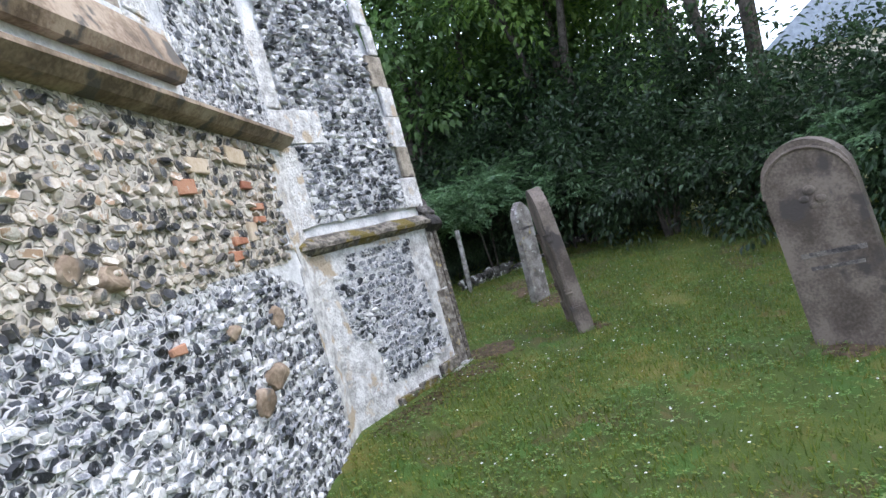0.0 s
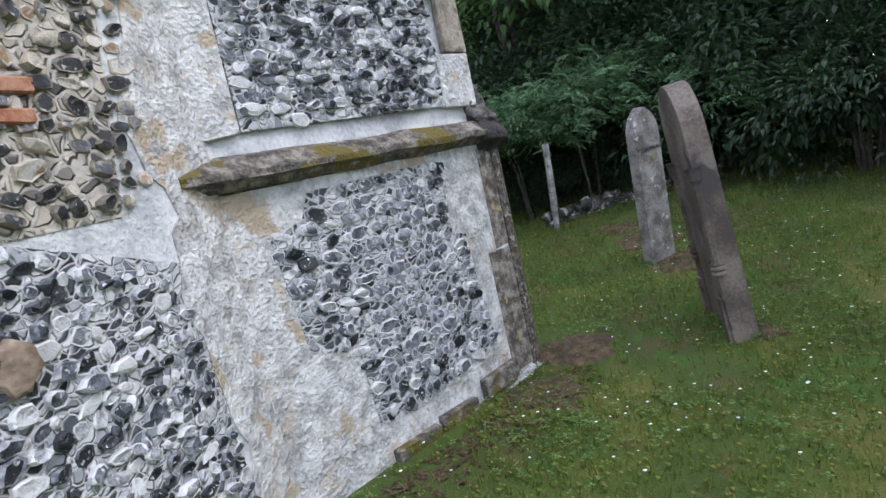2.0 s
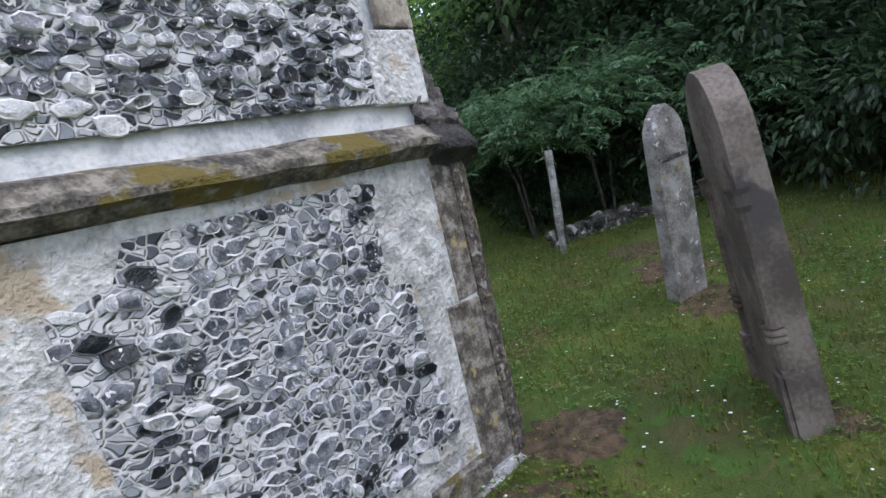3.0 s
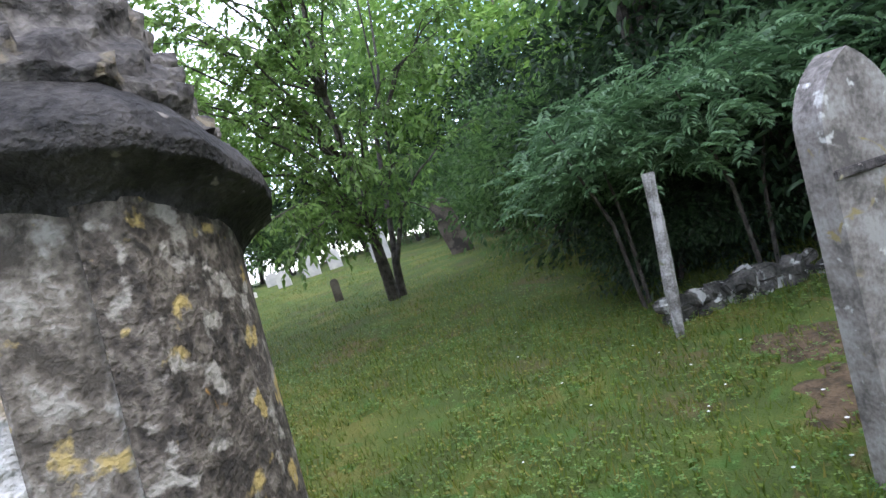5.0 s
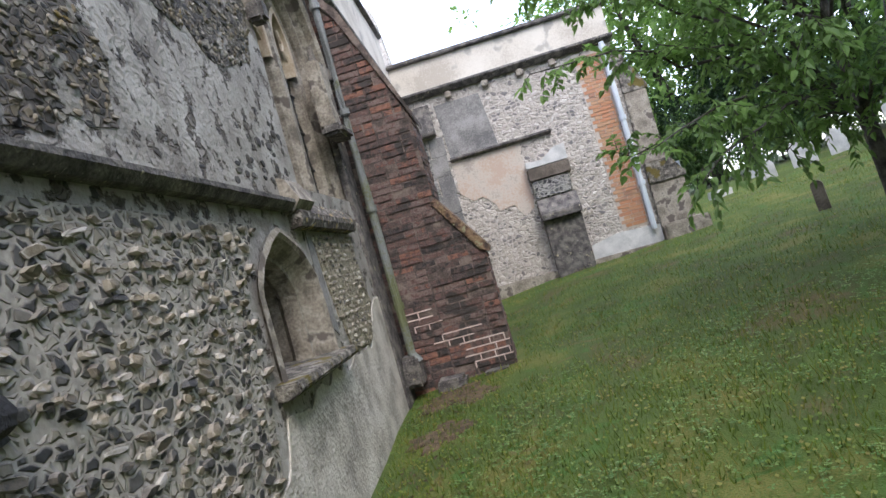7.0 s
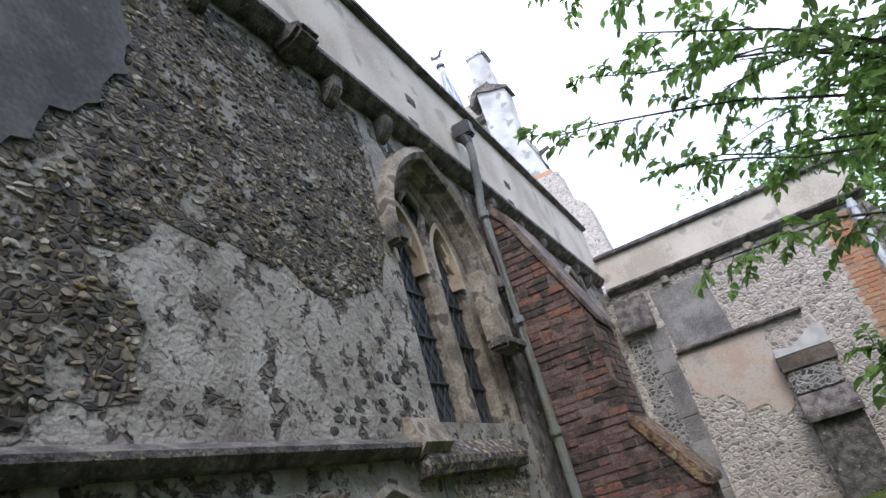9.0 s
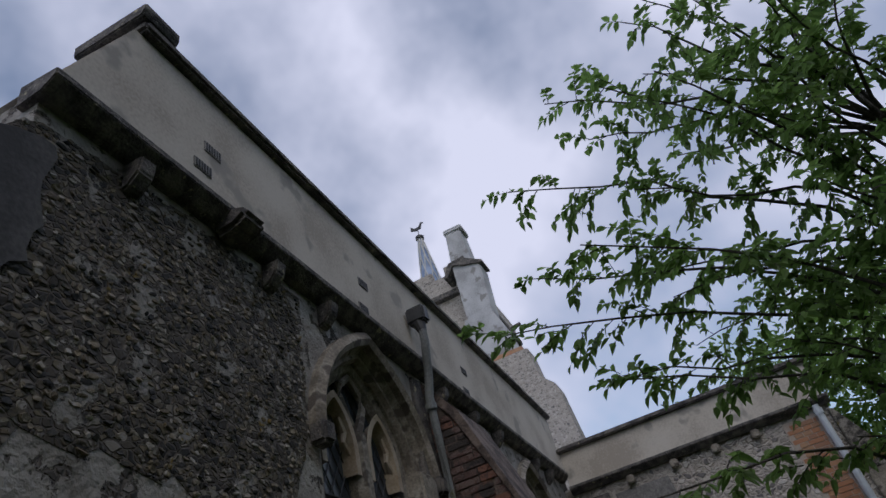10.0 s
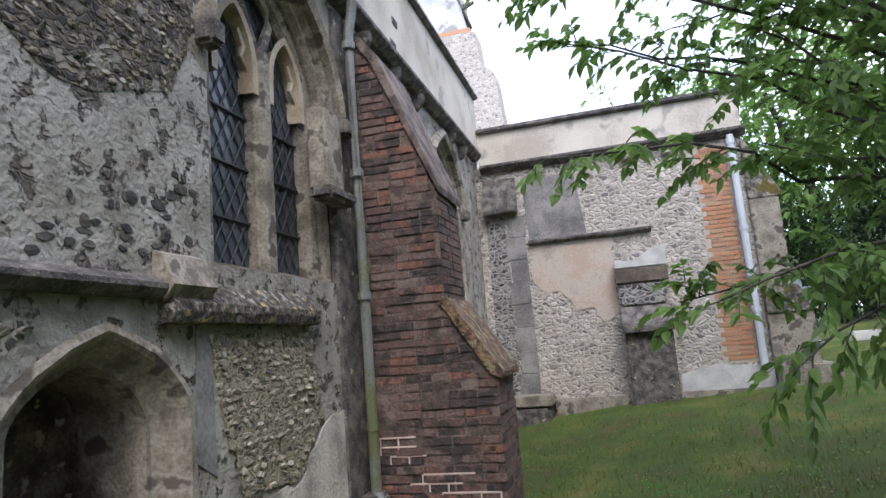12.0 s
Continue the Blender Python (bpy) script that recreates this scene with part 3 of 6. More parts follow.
# ---------------- wall B: the side wall ----------------
B_O, B_U, B_N = (0, 0, 0), (0, 1, 0), (1, 0, 0)
win_b, win_c, niche = arch(0.45, 2.1, 2.2, 3.5, 4.5), arch(4.75, 6.3, 2.2, 3.5, 4.42), arch(-0.8, 0.2, 1.02, 1.42, 1.84)
outer_b = [(-3.0, -0.8), (7.9, -0.8), (7.9, 4.72), (-1.72, 4.72), (-1.72, 4.3), (-2.3, 4.1), (-3.0, 3.6)]
wall_b = tagged(part("wall_east", slab(B_O, B_U, B_N, outer_b, [win_b, win_c, niche], 0.3), "plaster"),
                "old church wall of flint under eroded lime plaster", "wall", kind="structure")
part("inner_leaf", slab((-0.3, 0, 0), B_U, B_N, outer_b, [arch(0.68, 1.86, 2.2, 3.5, 4.3), arch(4.95, 6.1, 2.2, 3.5, 4.2), arch(-0.76, 0.16, 1.0, 1.42, 1.8)], 0.5), "grey_render", wall_b)

# ---------------- far wall: the wing ----------------
FY = 7.6
wall_far = tagged(part("wall_north", box(0.0, 4.1, FY, FY + 0.7, -0.2, 4.5), "far_wall"), "pale coursed flint wall of the church wing", "wall", kind="structure")
part("return_wall", box(3.5, 4.1, FY + 0.7, 14, -0.2, 4.5), "far_wall", wall_far)

# parapets, copings and strings
def parapet(name, x0, x1, y0, y1, z0, z1, label):
    p = thing(name, label, "parapet", kind="structure")
    part("wall", box(x0, x1, y0, y1, z0, z1, 0.01), "render", p)
    return p


par_b = thing("parapet_east", "cream rendered parapet with a raked end above the side wall", "parapet", kind="structure")
part("wall", prism([(-1.74, 4.74), (7.62, 4.74), (7.62, 5.7), (-1.32, 5.7)], "x", -0.35, 0.1, 0.01), "render", par_b)
part("coping", box(-0.42, 0.17, -1.3, 7.64, 5.7, 5.78, 0.02), "dark_stone", par_b)
part("string_course", prism([(-0.1, 4.6), (0.06, 4.62), (0.15, 4.69), (0.15, 4.74), (-0.1, 4.76)], "y", -1.76, 7.6, 0.006), "dark_stone", par_b)
prism_end = prism([(-0.42, 5.79), (0.16, 5.79), (0.19, 5.84), (0.19, 5.9), (-0.42, 5.9)], "y", -1.34, -1.04, 0.01)
part("end_block", prism_end, "dark_stone", par_b)
for yy, zz in ((-0.63, 5.16), (-0.72, 4.94), (1.3, 5.13), (1.23, 4.83), (3.6, 5.12), (3.5, 4.82)):
    v = part("vent", box(0.085, 0.108, yy - 0.08, yy + 0.08, zz - 0.045, zz + 0.045, 0.004), "grey_render", par_b, "cast grid vent")
    bm = bmesh.new()
    for k in range(6):
        box(0.108, 0.114, yy - 0.065 + k * 0.024, yy - 0.055 + k * 0.024, zz - 0.033, zz + 0.033, 0, bm)
    part("grille", bm, "iron", v)
for yy in (-1.16, 0.01, 0.67, 2.75, 3.6, 4.4, 5.9, 6.6):
    part("corbel", prism([(0.0, 4.4), (0.05, 4.42), (0.12, 4.5), (0.14, 4.6), (0.0, 4.6)], "y", yy - 0.055, yy + 0.055, 0.012), "dark_stone", par_b, "small carved stone corbel")
gar = part("gargoyle", prism([(0.0, 4.54), (0.16, 4.56), (0.26, 4.62), (0.25, 4.68), (0.14, 4.73), (0.0, 4.73)], "y", -0.52, -0.3, 0.03), "dark_stone", par_b, "weathered carved stone spout")

par_f = parapet("parapet_north", 0.12, 4.12, FY - 0.04, FY + 0.4, 4.5, 5.06, "cream rendered parapet above the wing")
part("coping", box(0.1, 4.18, FY - 0.12, FY + 0.46, 5.06, 5.14, 0.02), "dark_stone", par_f)
part("string_course", prism([(FY - 0.16, 4.5), (FY - 0.16, 4.46), (FY - 0.06, 4.38), (FY, 4.38), (FY, 4.52)], "x", 0.12, 4.15, 0.006), "dark_stone", par_f)
for xx in (1.0, 1.7, 2.35, 2.95):
    part("corbel", box(xx, xx + 0.12, FY - 0.1, FY, 4.26, 4.38, 0.015), "clunch", par_f, "small stone corbel")
part("roof_side", box(3.6, 4.1, FY + 0.4, 14, 4.5, 5.06), "render", par_f)

roof = thing("roof", "low lead church roof behind the parapets", "roof", kind="structure")
part("covering", prism([(-0.36, 5.1), (-0.36, 5.2), (-4.5, 6.2), (-8.5, 5.2), (-8.5, 5.1)], "y", -1.1, 7.6), "lead", roof)
part("wing_covering", prism([(FY + 0.4, 4.6), (FY + 3.4, 5.1), (14, 4.6)], "x", -8, 3.6), "lead", roof)
back = thing("back_walls", "plain rendered outer walls closing the church", "wall", kind="structure")
part("wall", box(-9.2, -8.5, -6.5, 14, -1, 5.1), "render", back)
part("wall", box(-8.5, 4.1, 13.6, 14, -1, 4.6), "render", back)
part("roof_low", prism([(0.25, 4.6), (-9.2, 4.6), (-9.2, -7.1), (-8.6, -6.1), (-0.4, -3.0)][1:] + [(-0.35, -1.7)], "z", 4.1, 4.2), "lead", back)

# ---------------- buttress between the two walls ----------------
butt = thing("corner_buttress", "whitewashed flint corner buttress with mossy string course", "buttress", kind="structure")
low = [(-1.86, -3.75), (0.26, -3.99), (0.42, -3.9), (0.51, -3.78), (0.53, -3.66), (0.0, -2.62), (-0.6, -2.9)]
part("lower_stage", prism(low, "z", -0.8, 1.44, 0.02), "white_stone", butt)
bm = bmesh.new()
rings = []
for z, e1, e2, j2 in ((1.5, (0.2, -3.95), (0.4, -3.64), (0.0, -2.55)), (2.75, (0.18, -3.93), (0.3, -3.6), (0.0, -2.4)), (3.4, (0.04, -3.9), (0.2, -3.5), (0.0, -2.2)), (4.0, (-0.1, -3.86), (0.08, -3.3), (0.0, -2.05)), (4.35, (-0.5, -3.6), (-0.2, -3.0), (-0.1, -2.0))):
    rings.append([Vector((*p, z)) for p in ((-1.84, -3.73), e1, e2, j2, (-0.7, -2.6))])
bm = loft(rings, True)
bm.faces.new(list(bm.verts)[-5:])
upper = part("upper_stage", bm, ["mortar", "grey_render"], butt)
# Faces turned east take darker grey render, their shade put into the colour.
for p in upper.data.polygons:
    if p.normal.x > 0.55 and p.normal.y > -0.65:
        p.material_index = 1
# string course with weathering, mitred round the buttress
def course(path, sec, drop=None):
    """A moulding of section (out, z) carried along a plan path, mitred at the corners."""
    rings = []
    for i, p in enumerate(path):
        p = Vector((*p, 0))
        a = (p - Vector((*path[i - 1], 0))).normalized() if i else None
        b = (Vector((*path[i + 1], 0)) - p).normalized() if i < len(path) - 1 else None
        na = Vector((a.y, -a.x, 0)) if a else None
        nb = Vector((b.y, -b.x, 0)) if b else None
        n = (na + nb).normalized() / max(0.3, (na + nb).normalized().dot(na)) if a and b else (na or nb)
        rings.append([p + n * o + Vector((0, 0, z - (drop[i] if drop else 0))) for o, z in sec])
    bm = loft(rings, True)
    bm.faces.new([v for v in list(bm.verts)[:len(sec)]])
    bm.faces.new([v for v in list(bm.verts)[-len(sec):]])
    return bm


SEC = [(-0.05, 1.42), (0.03, 1.435), (0.06, 1.465), (0.1, 1.48), (0.1, 1.515), (0.03, 1.575), (-0.06, 1.6)]
bm = course([(-1.95, -3.74), (0.1, -3.97)], SEC, (0, 0.02))
bmesh.ops.subdivide_edges(bm, edges=bm.edges[:], cuts=9, use_grid_fill=True)
for v in bm.verts:
    v.co += Vector(noise.noise_vector(v.co * 9)) * 0.014 + Vector(noise.noise_vector(v.co * 30)) * 0.006
part("string_course", bm, "string_stone", butt, "mossy projecting stone string course")
# the rounded end: an overhanging drip stone, a sloping cap above it and lichened ashlar below
BEND = [(0.08, -3.972), (0.27, -3.99), (0.35, -3.95), (0.42, -3.9), (0.475, -3.84), (0.51, -3.78), (0.53, -3.72), (0.53, -3.66), (0.47, -3.55), (0.35, -3.3), (0.2, -3.0), (0.02, -2.66)]
fall = [0.02 + 0.13 * min(1.0, k / 6) for k in range(len(BEND))]


def rough_course(sec, cuts, coarse, fine, pits=0.0):
    """The end moulding with a worn skin; pits: how deep its lumps are eaten."""
    bm = course(BEND, sec, fall)
    bmesh.ops.subdivide_edges(bm, edges=bm.edges[:], cuts=cuts, use_grid_fill=True)
    for v in bm.verts:
        d = Vector(noise.noise_vector(v.co * 8)) * coarse + Vector(noise.noise_vector(v.co * 32)) * fine
        if pits and v.co.z > 1.42:
            cell = noise.voronoi(v.co * 17)[0][0]
            d += Vector((0.7, -0.5, 0.5)) * pits * (0.45 - min(cell, 0.7))
        v.co += d
    return bm


def shade_smooth(ob):
    ob.data.polygons.foreach_set("use_smooth", [True] * len(ob.data.polygons))
    return ob


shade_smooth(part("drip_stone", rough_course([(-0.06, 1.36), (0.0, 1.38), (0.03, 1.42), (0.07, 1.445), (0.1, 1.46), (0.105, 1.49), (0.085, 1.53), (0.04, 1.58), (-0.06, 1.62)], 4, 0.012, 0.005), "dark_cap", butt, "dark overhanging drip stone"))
shade_smooth(part("weathering", rough_course([(-0.06, 1.56), (0.045, 1.57), (0.055, 1.6), (0.0, 1.7), (-0.01, 1.72), (-0.02, 1.77), (-0.08, 1.9), (-0.085, 1.93), (-0.16, 2.1), (-0.24, 2.3), (-0.3, 2.3)], 6, 0.016, 0.007, 0.085), "cap_stone", butt, "sloping dark weathered cap with lumpy lichen"))
for z0, z1 in ((-0.5, 0.345), (0.352, 1.37)):
    bm = course([(0.2, -3.983)] + BEND[1:], [(-0.03, z0), (0.012, z0), (0.018, z0 + 0.008), (0.018, z1 - 0.008), (0.012, z1), (-0.03, z1)])
    part("ashlar", bm, "lichen_stone", butt)
# quoin and rubble blocks on the long face
S_O, S_U = Vector((-1.86, -3.75, 0)), (Vector((0.26, -3.99, 0)) - Vector((-1.86, -3.75, 0))).normalized()
S_N = Vector((S_U.y, -S_U.x, 0))


def block(O, U, N, u0, u1, z0, z1, proud, mat, parent, name="quoin", seed=0):
    r = random.Random(seed)
    j = lambda: r.uniform(-0.012, 0.012)
    bm = slab(Vector(O) + Vector(N) * proud, U, N, [(u0 + j(), z0 + j()), (u1 + j(), z0 + j()), (u1 + j(), z1 + j()), (u0 + j(), z1 + j())], [], proud + 0.03)
    bmesh.ops.bevel(bm, geom=[e for e in bm.edges if e.calc_face_angle(0) > 0.5], offset=0.006, segments=1, affect="EDGES")
    return part(name, bm, mat, parent)


z = 1.66
for k in range(7):
    block(S_O, S_U, S_N, 1.72 + 0.12 * (k % 2), 2.04 - (0.035 * max(0, k - 3)), z, z + 0.33, 0.012, "clunch" if k % 3 == 1 else "white_stone", butt, seed=k)
    z += 0.335
block(S_O, S_U, S_N, 0.08, 0.72, 2.4, 2.7, 0.012, "white_stone", butt, seed=21)
block(S_O, S_U, S_N, 0.04, 0.3, 1.66, 2.38, 0.01, "white_stone", butt, seed=22)
block(S_O, S_U, S_N, 0.04, 0.26, 2.72, 3.4, 0.01, "white_stone", butt, seed=23)
for k, (u0, u1, z0, z1) in enumerate(((0.7, 1.05, -0.2, -0.06), (1.08, 1.4, -0.18, -0.05), (1.5, 1.85, -0.12, 0.0))):
    block(S_O, S_U, S_N, u0, u1, z0, z1, 0.05, "string_stone", butt, "plinth_stone", seed=30 + k)
part("plinth", slab(S_O + S_N * 0.07, S_U, S_N, [(-0.2, -0.6), (2.16, -0.6), (2.14, -0.12), (-0.2, -0.22)], [], 0.1), "white_stone", butt)

for k, (z0, z1) in enumerate(((-0.1, 0.72), (0.725, 1.39))):
    block(S_O, S_U, S_N, 1.84 + 0.1 * (k % 2), 2.12, z0, z1, 0.006, "clunch_pale", butt, "quoin", seed=70 + k)
panel_low = [(0.3, 1.18), (0.5, 1.24), (0.56, 1.36), (1.56, 1.37), (1.54, 0.92), (1.66, 0.9), (1.68, 0.5), (1.74, 0.16), (1.0, 0.06), (0.66, 0.1), (0.64, 0.52), (0.36, 0.62)]
part("flint_bed", slab(S_O + S_N * 0.004, S_U, S_N, panel_low, [], 0.02), "flint_bed", butt)
panel_up = [(0.3, 1.7), (1.72, 1.7), (1.74, 2.8), (1.6, 3.9), (0.3, 4.1), (0.28, 2.75), (0.74, 2.72), (0.74, 2.38), (0.32, 2.36)]
part("flint_bed", slab(S_O + S_N * 0.0, S_U, S_N, [(0.3, 1.68), (1.74, 1.68), (1.74, 2.8), (0.3, 2.8)], [], 0.02), "flint_bed", butt)
flints("flint_panel", butt, S_O, S_U, S_N, panel_low, 0.036, 0.006, ["flint_rim", "flint_core"], 5, keep=0.86, proud=0.018, single=[(0.75, 0.25), (1.35, 0.25), (1.35, 1.3), (0.75, 1.3)])
flints("flint_panel", butt, S_O, S_U, S_N, [(0.3, 1.7), (1.72, 1.7), (1.74, 2.8), (1.6, 3.9), (0.3, 4.1), (0.28, 2.75), (0.74, 2.72), (0.74, 2.38), (0.32, 2.36)], 0.029, 0.002, ["flint_rim", "flint_core"], 6, proud=0.02, aspect=1.5)

# ---------------- wall A details ----------------
part("flint_bed", slab(Vector(A_O) + Vector(A_N) * 0.005, A_U, A_N, [(2.14, -0.7), (9.0, -0.7), (9.0, 1.34), (2.9, 1.42), (2.16, 1.2)], [], 0.02), "flint_bed", wall_a)
part("rubble_bed", slab(Vector(A_O) + Vector(A_N) * 0.005, A_U, A_N, [(2.4, 1.42), (9.0, 1.345), (9.0, 2.4), (2.2, 2.4)], [], 0.02), "rubble_bed", wall_a)
part("flint_bed", slab(Vector(A_O) + Vector(A_N) * 0.005, A_U, A_N, [(1.9, 2.5), (3.3, 2.5), (3.3, 4.5), (1.9, 4.2)], [], 0.02), "flint_bed", wall_a)
part("string_course", course([(-1.72, -3.79), (-8.2, -5.93)][::-1], [(-0.03, 2.35), (0.05, 2.37), (0.11, 2.42), (0.11, 2.445), (0.0, 2.5)]), "brown_stone", wall_a)
part("window_sill", course([(-3.2, -4.236), (-6.4, -5.292)][::-1], [(-0.3, 2.6), (0.06, 2.6), (0.1, 2.66), (0.02, 2.9), (-0.3, 3.02)]), "brown_stone", wall_a)
for k in range(5):
    block(A_O, A_U, A_N, 3.3 + 0.18 * (k % 2), 3.74, 2.62 + k * 0.34, 2.95 + k * 0.34, 0.015, "white_stone", wall_a, "jamb_stone", seed=40 + k)
bm = loft([[Vector(A_O) + Vector(A_U) * u + Vector((0, 0, zz)) - Vector(A_N) * d for u, zz in arch(3.75 + s, 6.2 - s, 2.95 + s * 0.3, 3.6, 4.6 - s)] for d, s in ((0.0, 0), (0.12, 0.08), (0.12, 0.14), (0.3, 0.2), (0.5, 0.2))])
win1 = tagged(part("window_1", bm, "clunch"), "tall stone church window with leaded lights", "window", kind="structure")
part("pane", slab(Vector(A_O) - Vector(A_N) * 0.4, A_U, A_N, arch(3.9, 6.05, 2.95, 3.6, 4.45), [], 0.02), "glass", win1)
low_a = [(2.15, -0.7), (8.6, -0.7), (8.6, 1.45), (5.0, 1.4), (3.2, 1.45), (2.6, 1.5), (2.2, 1.2)]
flints("flint_field", wall_a, A_O, A_U, A_N, [(2.2, -0.6), (3.9, -0.6), (3.9, 1.3), (2.9, 1.4), (2.22, 1.15), (2.14, 0.4)], 0.029, 0.009, ["flint_rim", "flint_core"], 7, proud=0.02)
flints("flint_field", wall_a, A_O, A_U, A_N, [(3.9, -0.6), (8.6, -0.6), (8.6, 1.3), (3.9, 1.3)], 0.03, 0.009, ["flint_rim", "flint_core"], 17, proud=0.02)
flints("rubble_field", wall_a, A_O, A_U, A_N, [(2.25, 1.42), (8.6, 1.32), (8.6, 2.34), (2.1, 2.34)], 0.031, 0.01, ["flint_buff", "flint_warm"], 8, keep=0.92, proud=0.022, aspect=1.5)
flints("flint_field", wall_a, A_O, A_U, A_N, [(2.0, 2.6), (3.25, 2.6), (3.25, 4.5), (1.9, 4.2)], 0.032, 0.012, ["flint_rim", "flint_core"], 9, proud=0.018)
part("pale_render", slab(Vector(A_O) + Vector(A_N) * 0.008, A_U, A_N, ragged([(1.85, -0.6), (2.2, -0.6), (2.12, 0.4), (2.22, 1.1), (2.12, 1.4), (2.3, 1.75), (2.1, 2.3), (1.85, 2.3)], 0.06, 0.08, 7.0), [], 0.05), "white_stone", wall_a)
rng = random.Random(3)
for u0, z0, w, h, m in ((2.62, 1.83, 0.2, 0.05, "brick"), (2.63, 1.73, 0.18, 0.05, "brick"), (3.05, 1.6, 0.19, 0.05, "brick"), (3.16, 1.5, 0.17, 0.06, "brick"), (2.72, 1.98, 0.16, 0.05, "brick"), (3.3, 2.05, 0.26, 0.09, "clunch_warm"), (2.7, 2.15, 0.3, 0.12, "clunch_warm"), (3.55, 1.92, 0.2, 0.08, "brick"), (4.1, 1.1, 0.14, 0.05, "brick"), (2.85, 1.62, 0.12, 0.12, "clunch_warm")):
    block(A_O, A_U, A_N, u0, u0 + w, z0, z0 + h, 0.03, "brick_red" if m == "brick" else m, wall_a, "rubble_block", seed=int(u0 * 100))
for u0, z0, w, h in ((3.2, 0.74, 0.25, 0.13), (3.46, 0.64, 0.17, 0.14), (2.95, 1.08, 0.12, 0.12), (4.5, 1.52, 0.15, 0.09), (4.75, 1.58, 0.1, 0.1), (3.6, 1.1, 0.1, 0.07)):
    vs, fs, mi = stone_shape(rng, w / 1.6, h / 1.5, 0.045, 12)
    bm = bmesh.new()
    O, U, N = Vector(A_O), Vector(A_U), Vector(A_N)
    vv = [bm.verts.new(O + U * (u0 + a) + Vector((0, 0, z0 + b)) + N * d) for a, b, d in vs]
    for f in fs:
        bm.faces.new([vv[i] for i in f])
    cob = part("cobble", bm, "brown_stone", wall_a, "large rounded brown cobble")
    cob.data.polygons.foreach_set("use_smooth", [True] * len(cob.data.polygons))

# ---------------- wall B details ----------------
part("string_course", course([(0.0, -2.75), (0.0, 0.03)], [(-0.05, 1.98), (0.05, 1.99), (0.09, 2.03), (0.09, 2.055), (-0.02, 2.11), (-0.05, 2.11)]), "dark_stone", wall_b)


def church_window(name, y0, y1, zb, zs, za, label, sill=True):
    w = thing(name, label, "window", kind="structure")
    c = (y0 + y1) / 2
    steps = ((0.0, 0.0), (0.05, 0.05), (0.05, 0.09), (0.1, 0.12), (0.13, 0.12), (0.15, 0.19), (0.2, 0.24), (0.3, 0.24))
    part("frame", loft([[Vector((-d, y, zz)) for y, zz in arch(y0 + s, y1 - s, zb, zs, za - s * 0.8)] for d, s in steps]), "clunch", w)
    # hood mould with stops
    rings = []
    for o, d in ((0.0, 0.0), (0.0, 0.07), (0.04, 0.1), (0.1, 0.06), (0.1, 0.0)):
        a = arch(y0 - o, y1 + o, zs, zs + 0.02, za + o * 1.3)
        rings.append([Vector((d, y, zz)) for y, zz in a[1:-1]])
    part("hood_mould", loft(rings), "clunch", w)
    for yy in (y0 - 0.05, y1 + 0.05):
        part("label_stop", box(0.0, 0.13, yy - 0.07, yy + 0.07, zs - 0.1, zs + 0.06, 0.025), "dark_stone", w)
    a0, a1 = y0 + 0.24, y1 - 0.24
    part("mullion", prism([(-0.11, c - 0.045), (-0.11, c + 0.045), (-0.17, c + 0.09), (-0.27, c + 0.09), (-0.27, c - 0.09), (-0.17, c - 0.09)], "z", zb, zs + 0.3), "clunch", w)
    # two pointed lights with cusped heads and an eye above
    for l0, l1 in ((a0, c - 0.07), (c + 0.07, a1)):
        rings = []
        for d, s in ((0.13, 0.0), (0.13, 0.06), (0.25, 0.08)):
            rings.append([Vector((-d, y, zz)) for y, zz in arch(l0 + s, l1 - s, zs - 0.05, zs + 0.12, zs + 0.56 - s)])
        part("light_head", loft(rings), "clunch_warm", w)
        bm = bmesh.new()
        for ea, sg in ((l0, 1), (l1, -1)):
            tube([(-0.18, ea + sg * 0.02, zs + 0.06), (-0.18, ea + sg * 0.07, zs + 0.14), (-0.18, ea + sg * 0.13, zs + 0.19), (-0.18, ea + sg * 0.1, zs + 0.27), (-0.18, ea + sg * 0.16, zs + 0.38)], [0.02, 0.026, 0.018, 0.026, 0.018], 6, bm)
        part("cusp", bm, "clunch_warm", w)
    bm = bmesh.new()
    for sg in (1, -1):
        tube([(-0.18, c, zs + 0.26), (-0.18, c + sg * 0.1, zs + 0.42), (-0.18, c + sg * 0.17, zs + 0.56), (-0.18, c + sg * 0.15, zs + 0.68), (-0.18, c, za - 0.2)], [0.045, 0.04, 0.036, 0.034, 0.03], 6, bm)
    part("tracery", bm, "clunch", w)
    pane = part("pane", slab((-0.24, 0, 0), (0, 1, 0), (1, 0, 0), arch(a0 - 0.02, a1 + 0.02, zb, zs, za - 0.18), [], 0.02), "glass", w)
    bm = bmesh.new()
    wd, ht = a1 - a0, za - zb
    for sgn in (1, -1):
        k = -ht
        while k < wd + ht:
            # a lattice strip clipped to the opening
            line = []
            for s in range(0, 41):
                zz = zb + ht * s / 40
                y = (a0 + k + (zz - zb) * 0.62) if sgn > 0 else (a1 - k - (zz - zb) * 0.62)
                top = zs + (za - 0.2 - zs) * max(0.0, 1 - (abs(y - c) / (wd / 2)) ** 1.6) if abs(y - c) < wd / 2 else -1
                if a0 < y < a1 and zz < top:
                    line.append((-0.232, y, zz))
            if len(line) > 2:
                tube([line[0], line[-1]], 0.006, 4, bm)
            k += 0.115
    for k in range(1, 4):
        zz = zb + (zs - zb) * k / 3.6
        tube([(-0.225, a0, zz), (-0.225, a1, zz)], 0.011, 5, bm)
    part("leading", bm, "iron", pane)
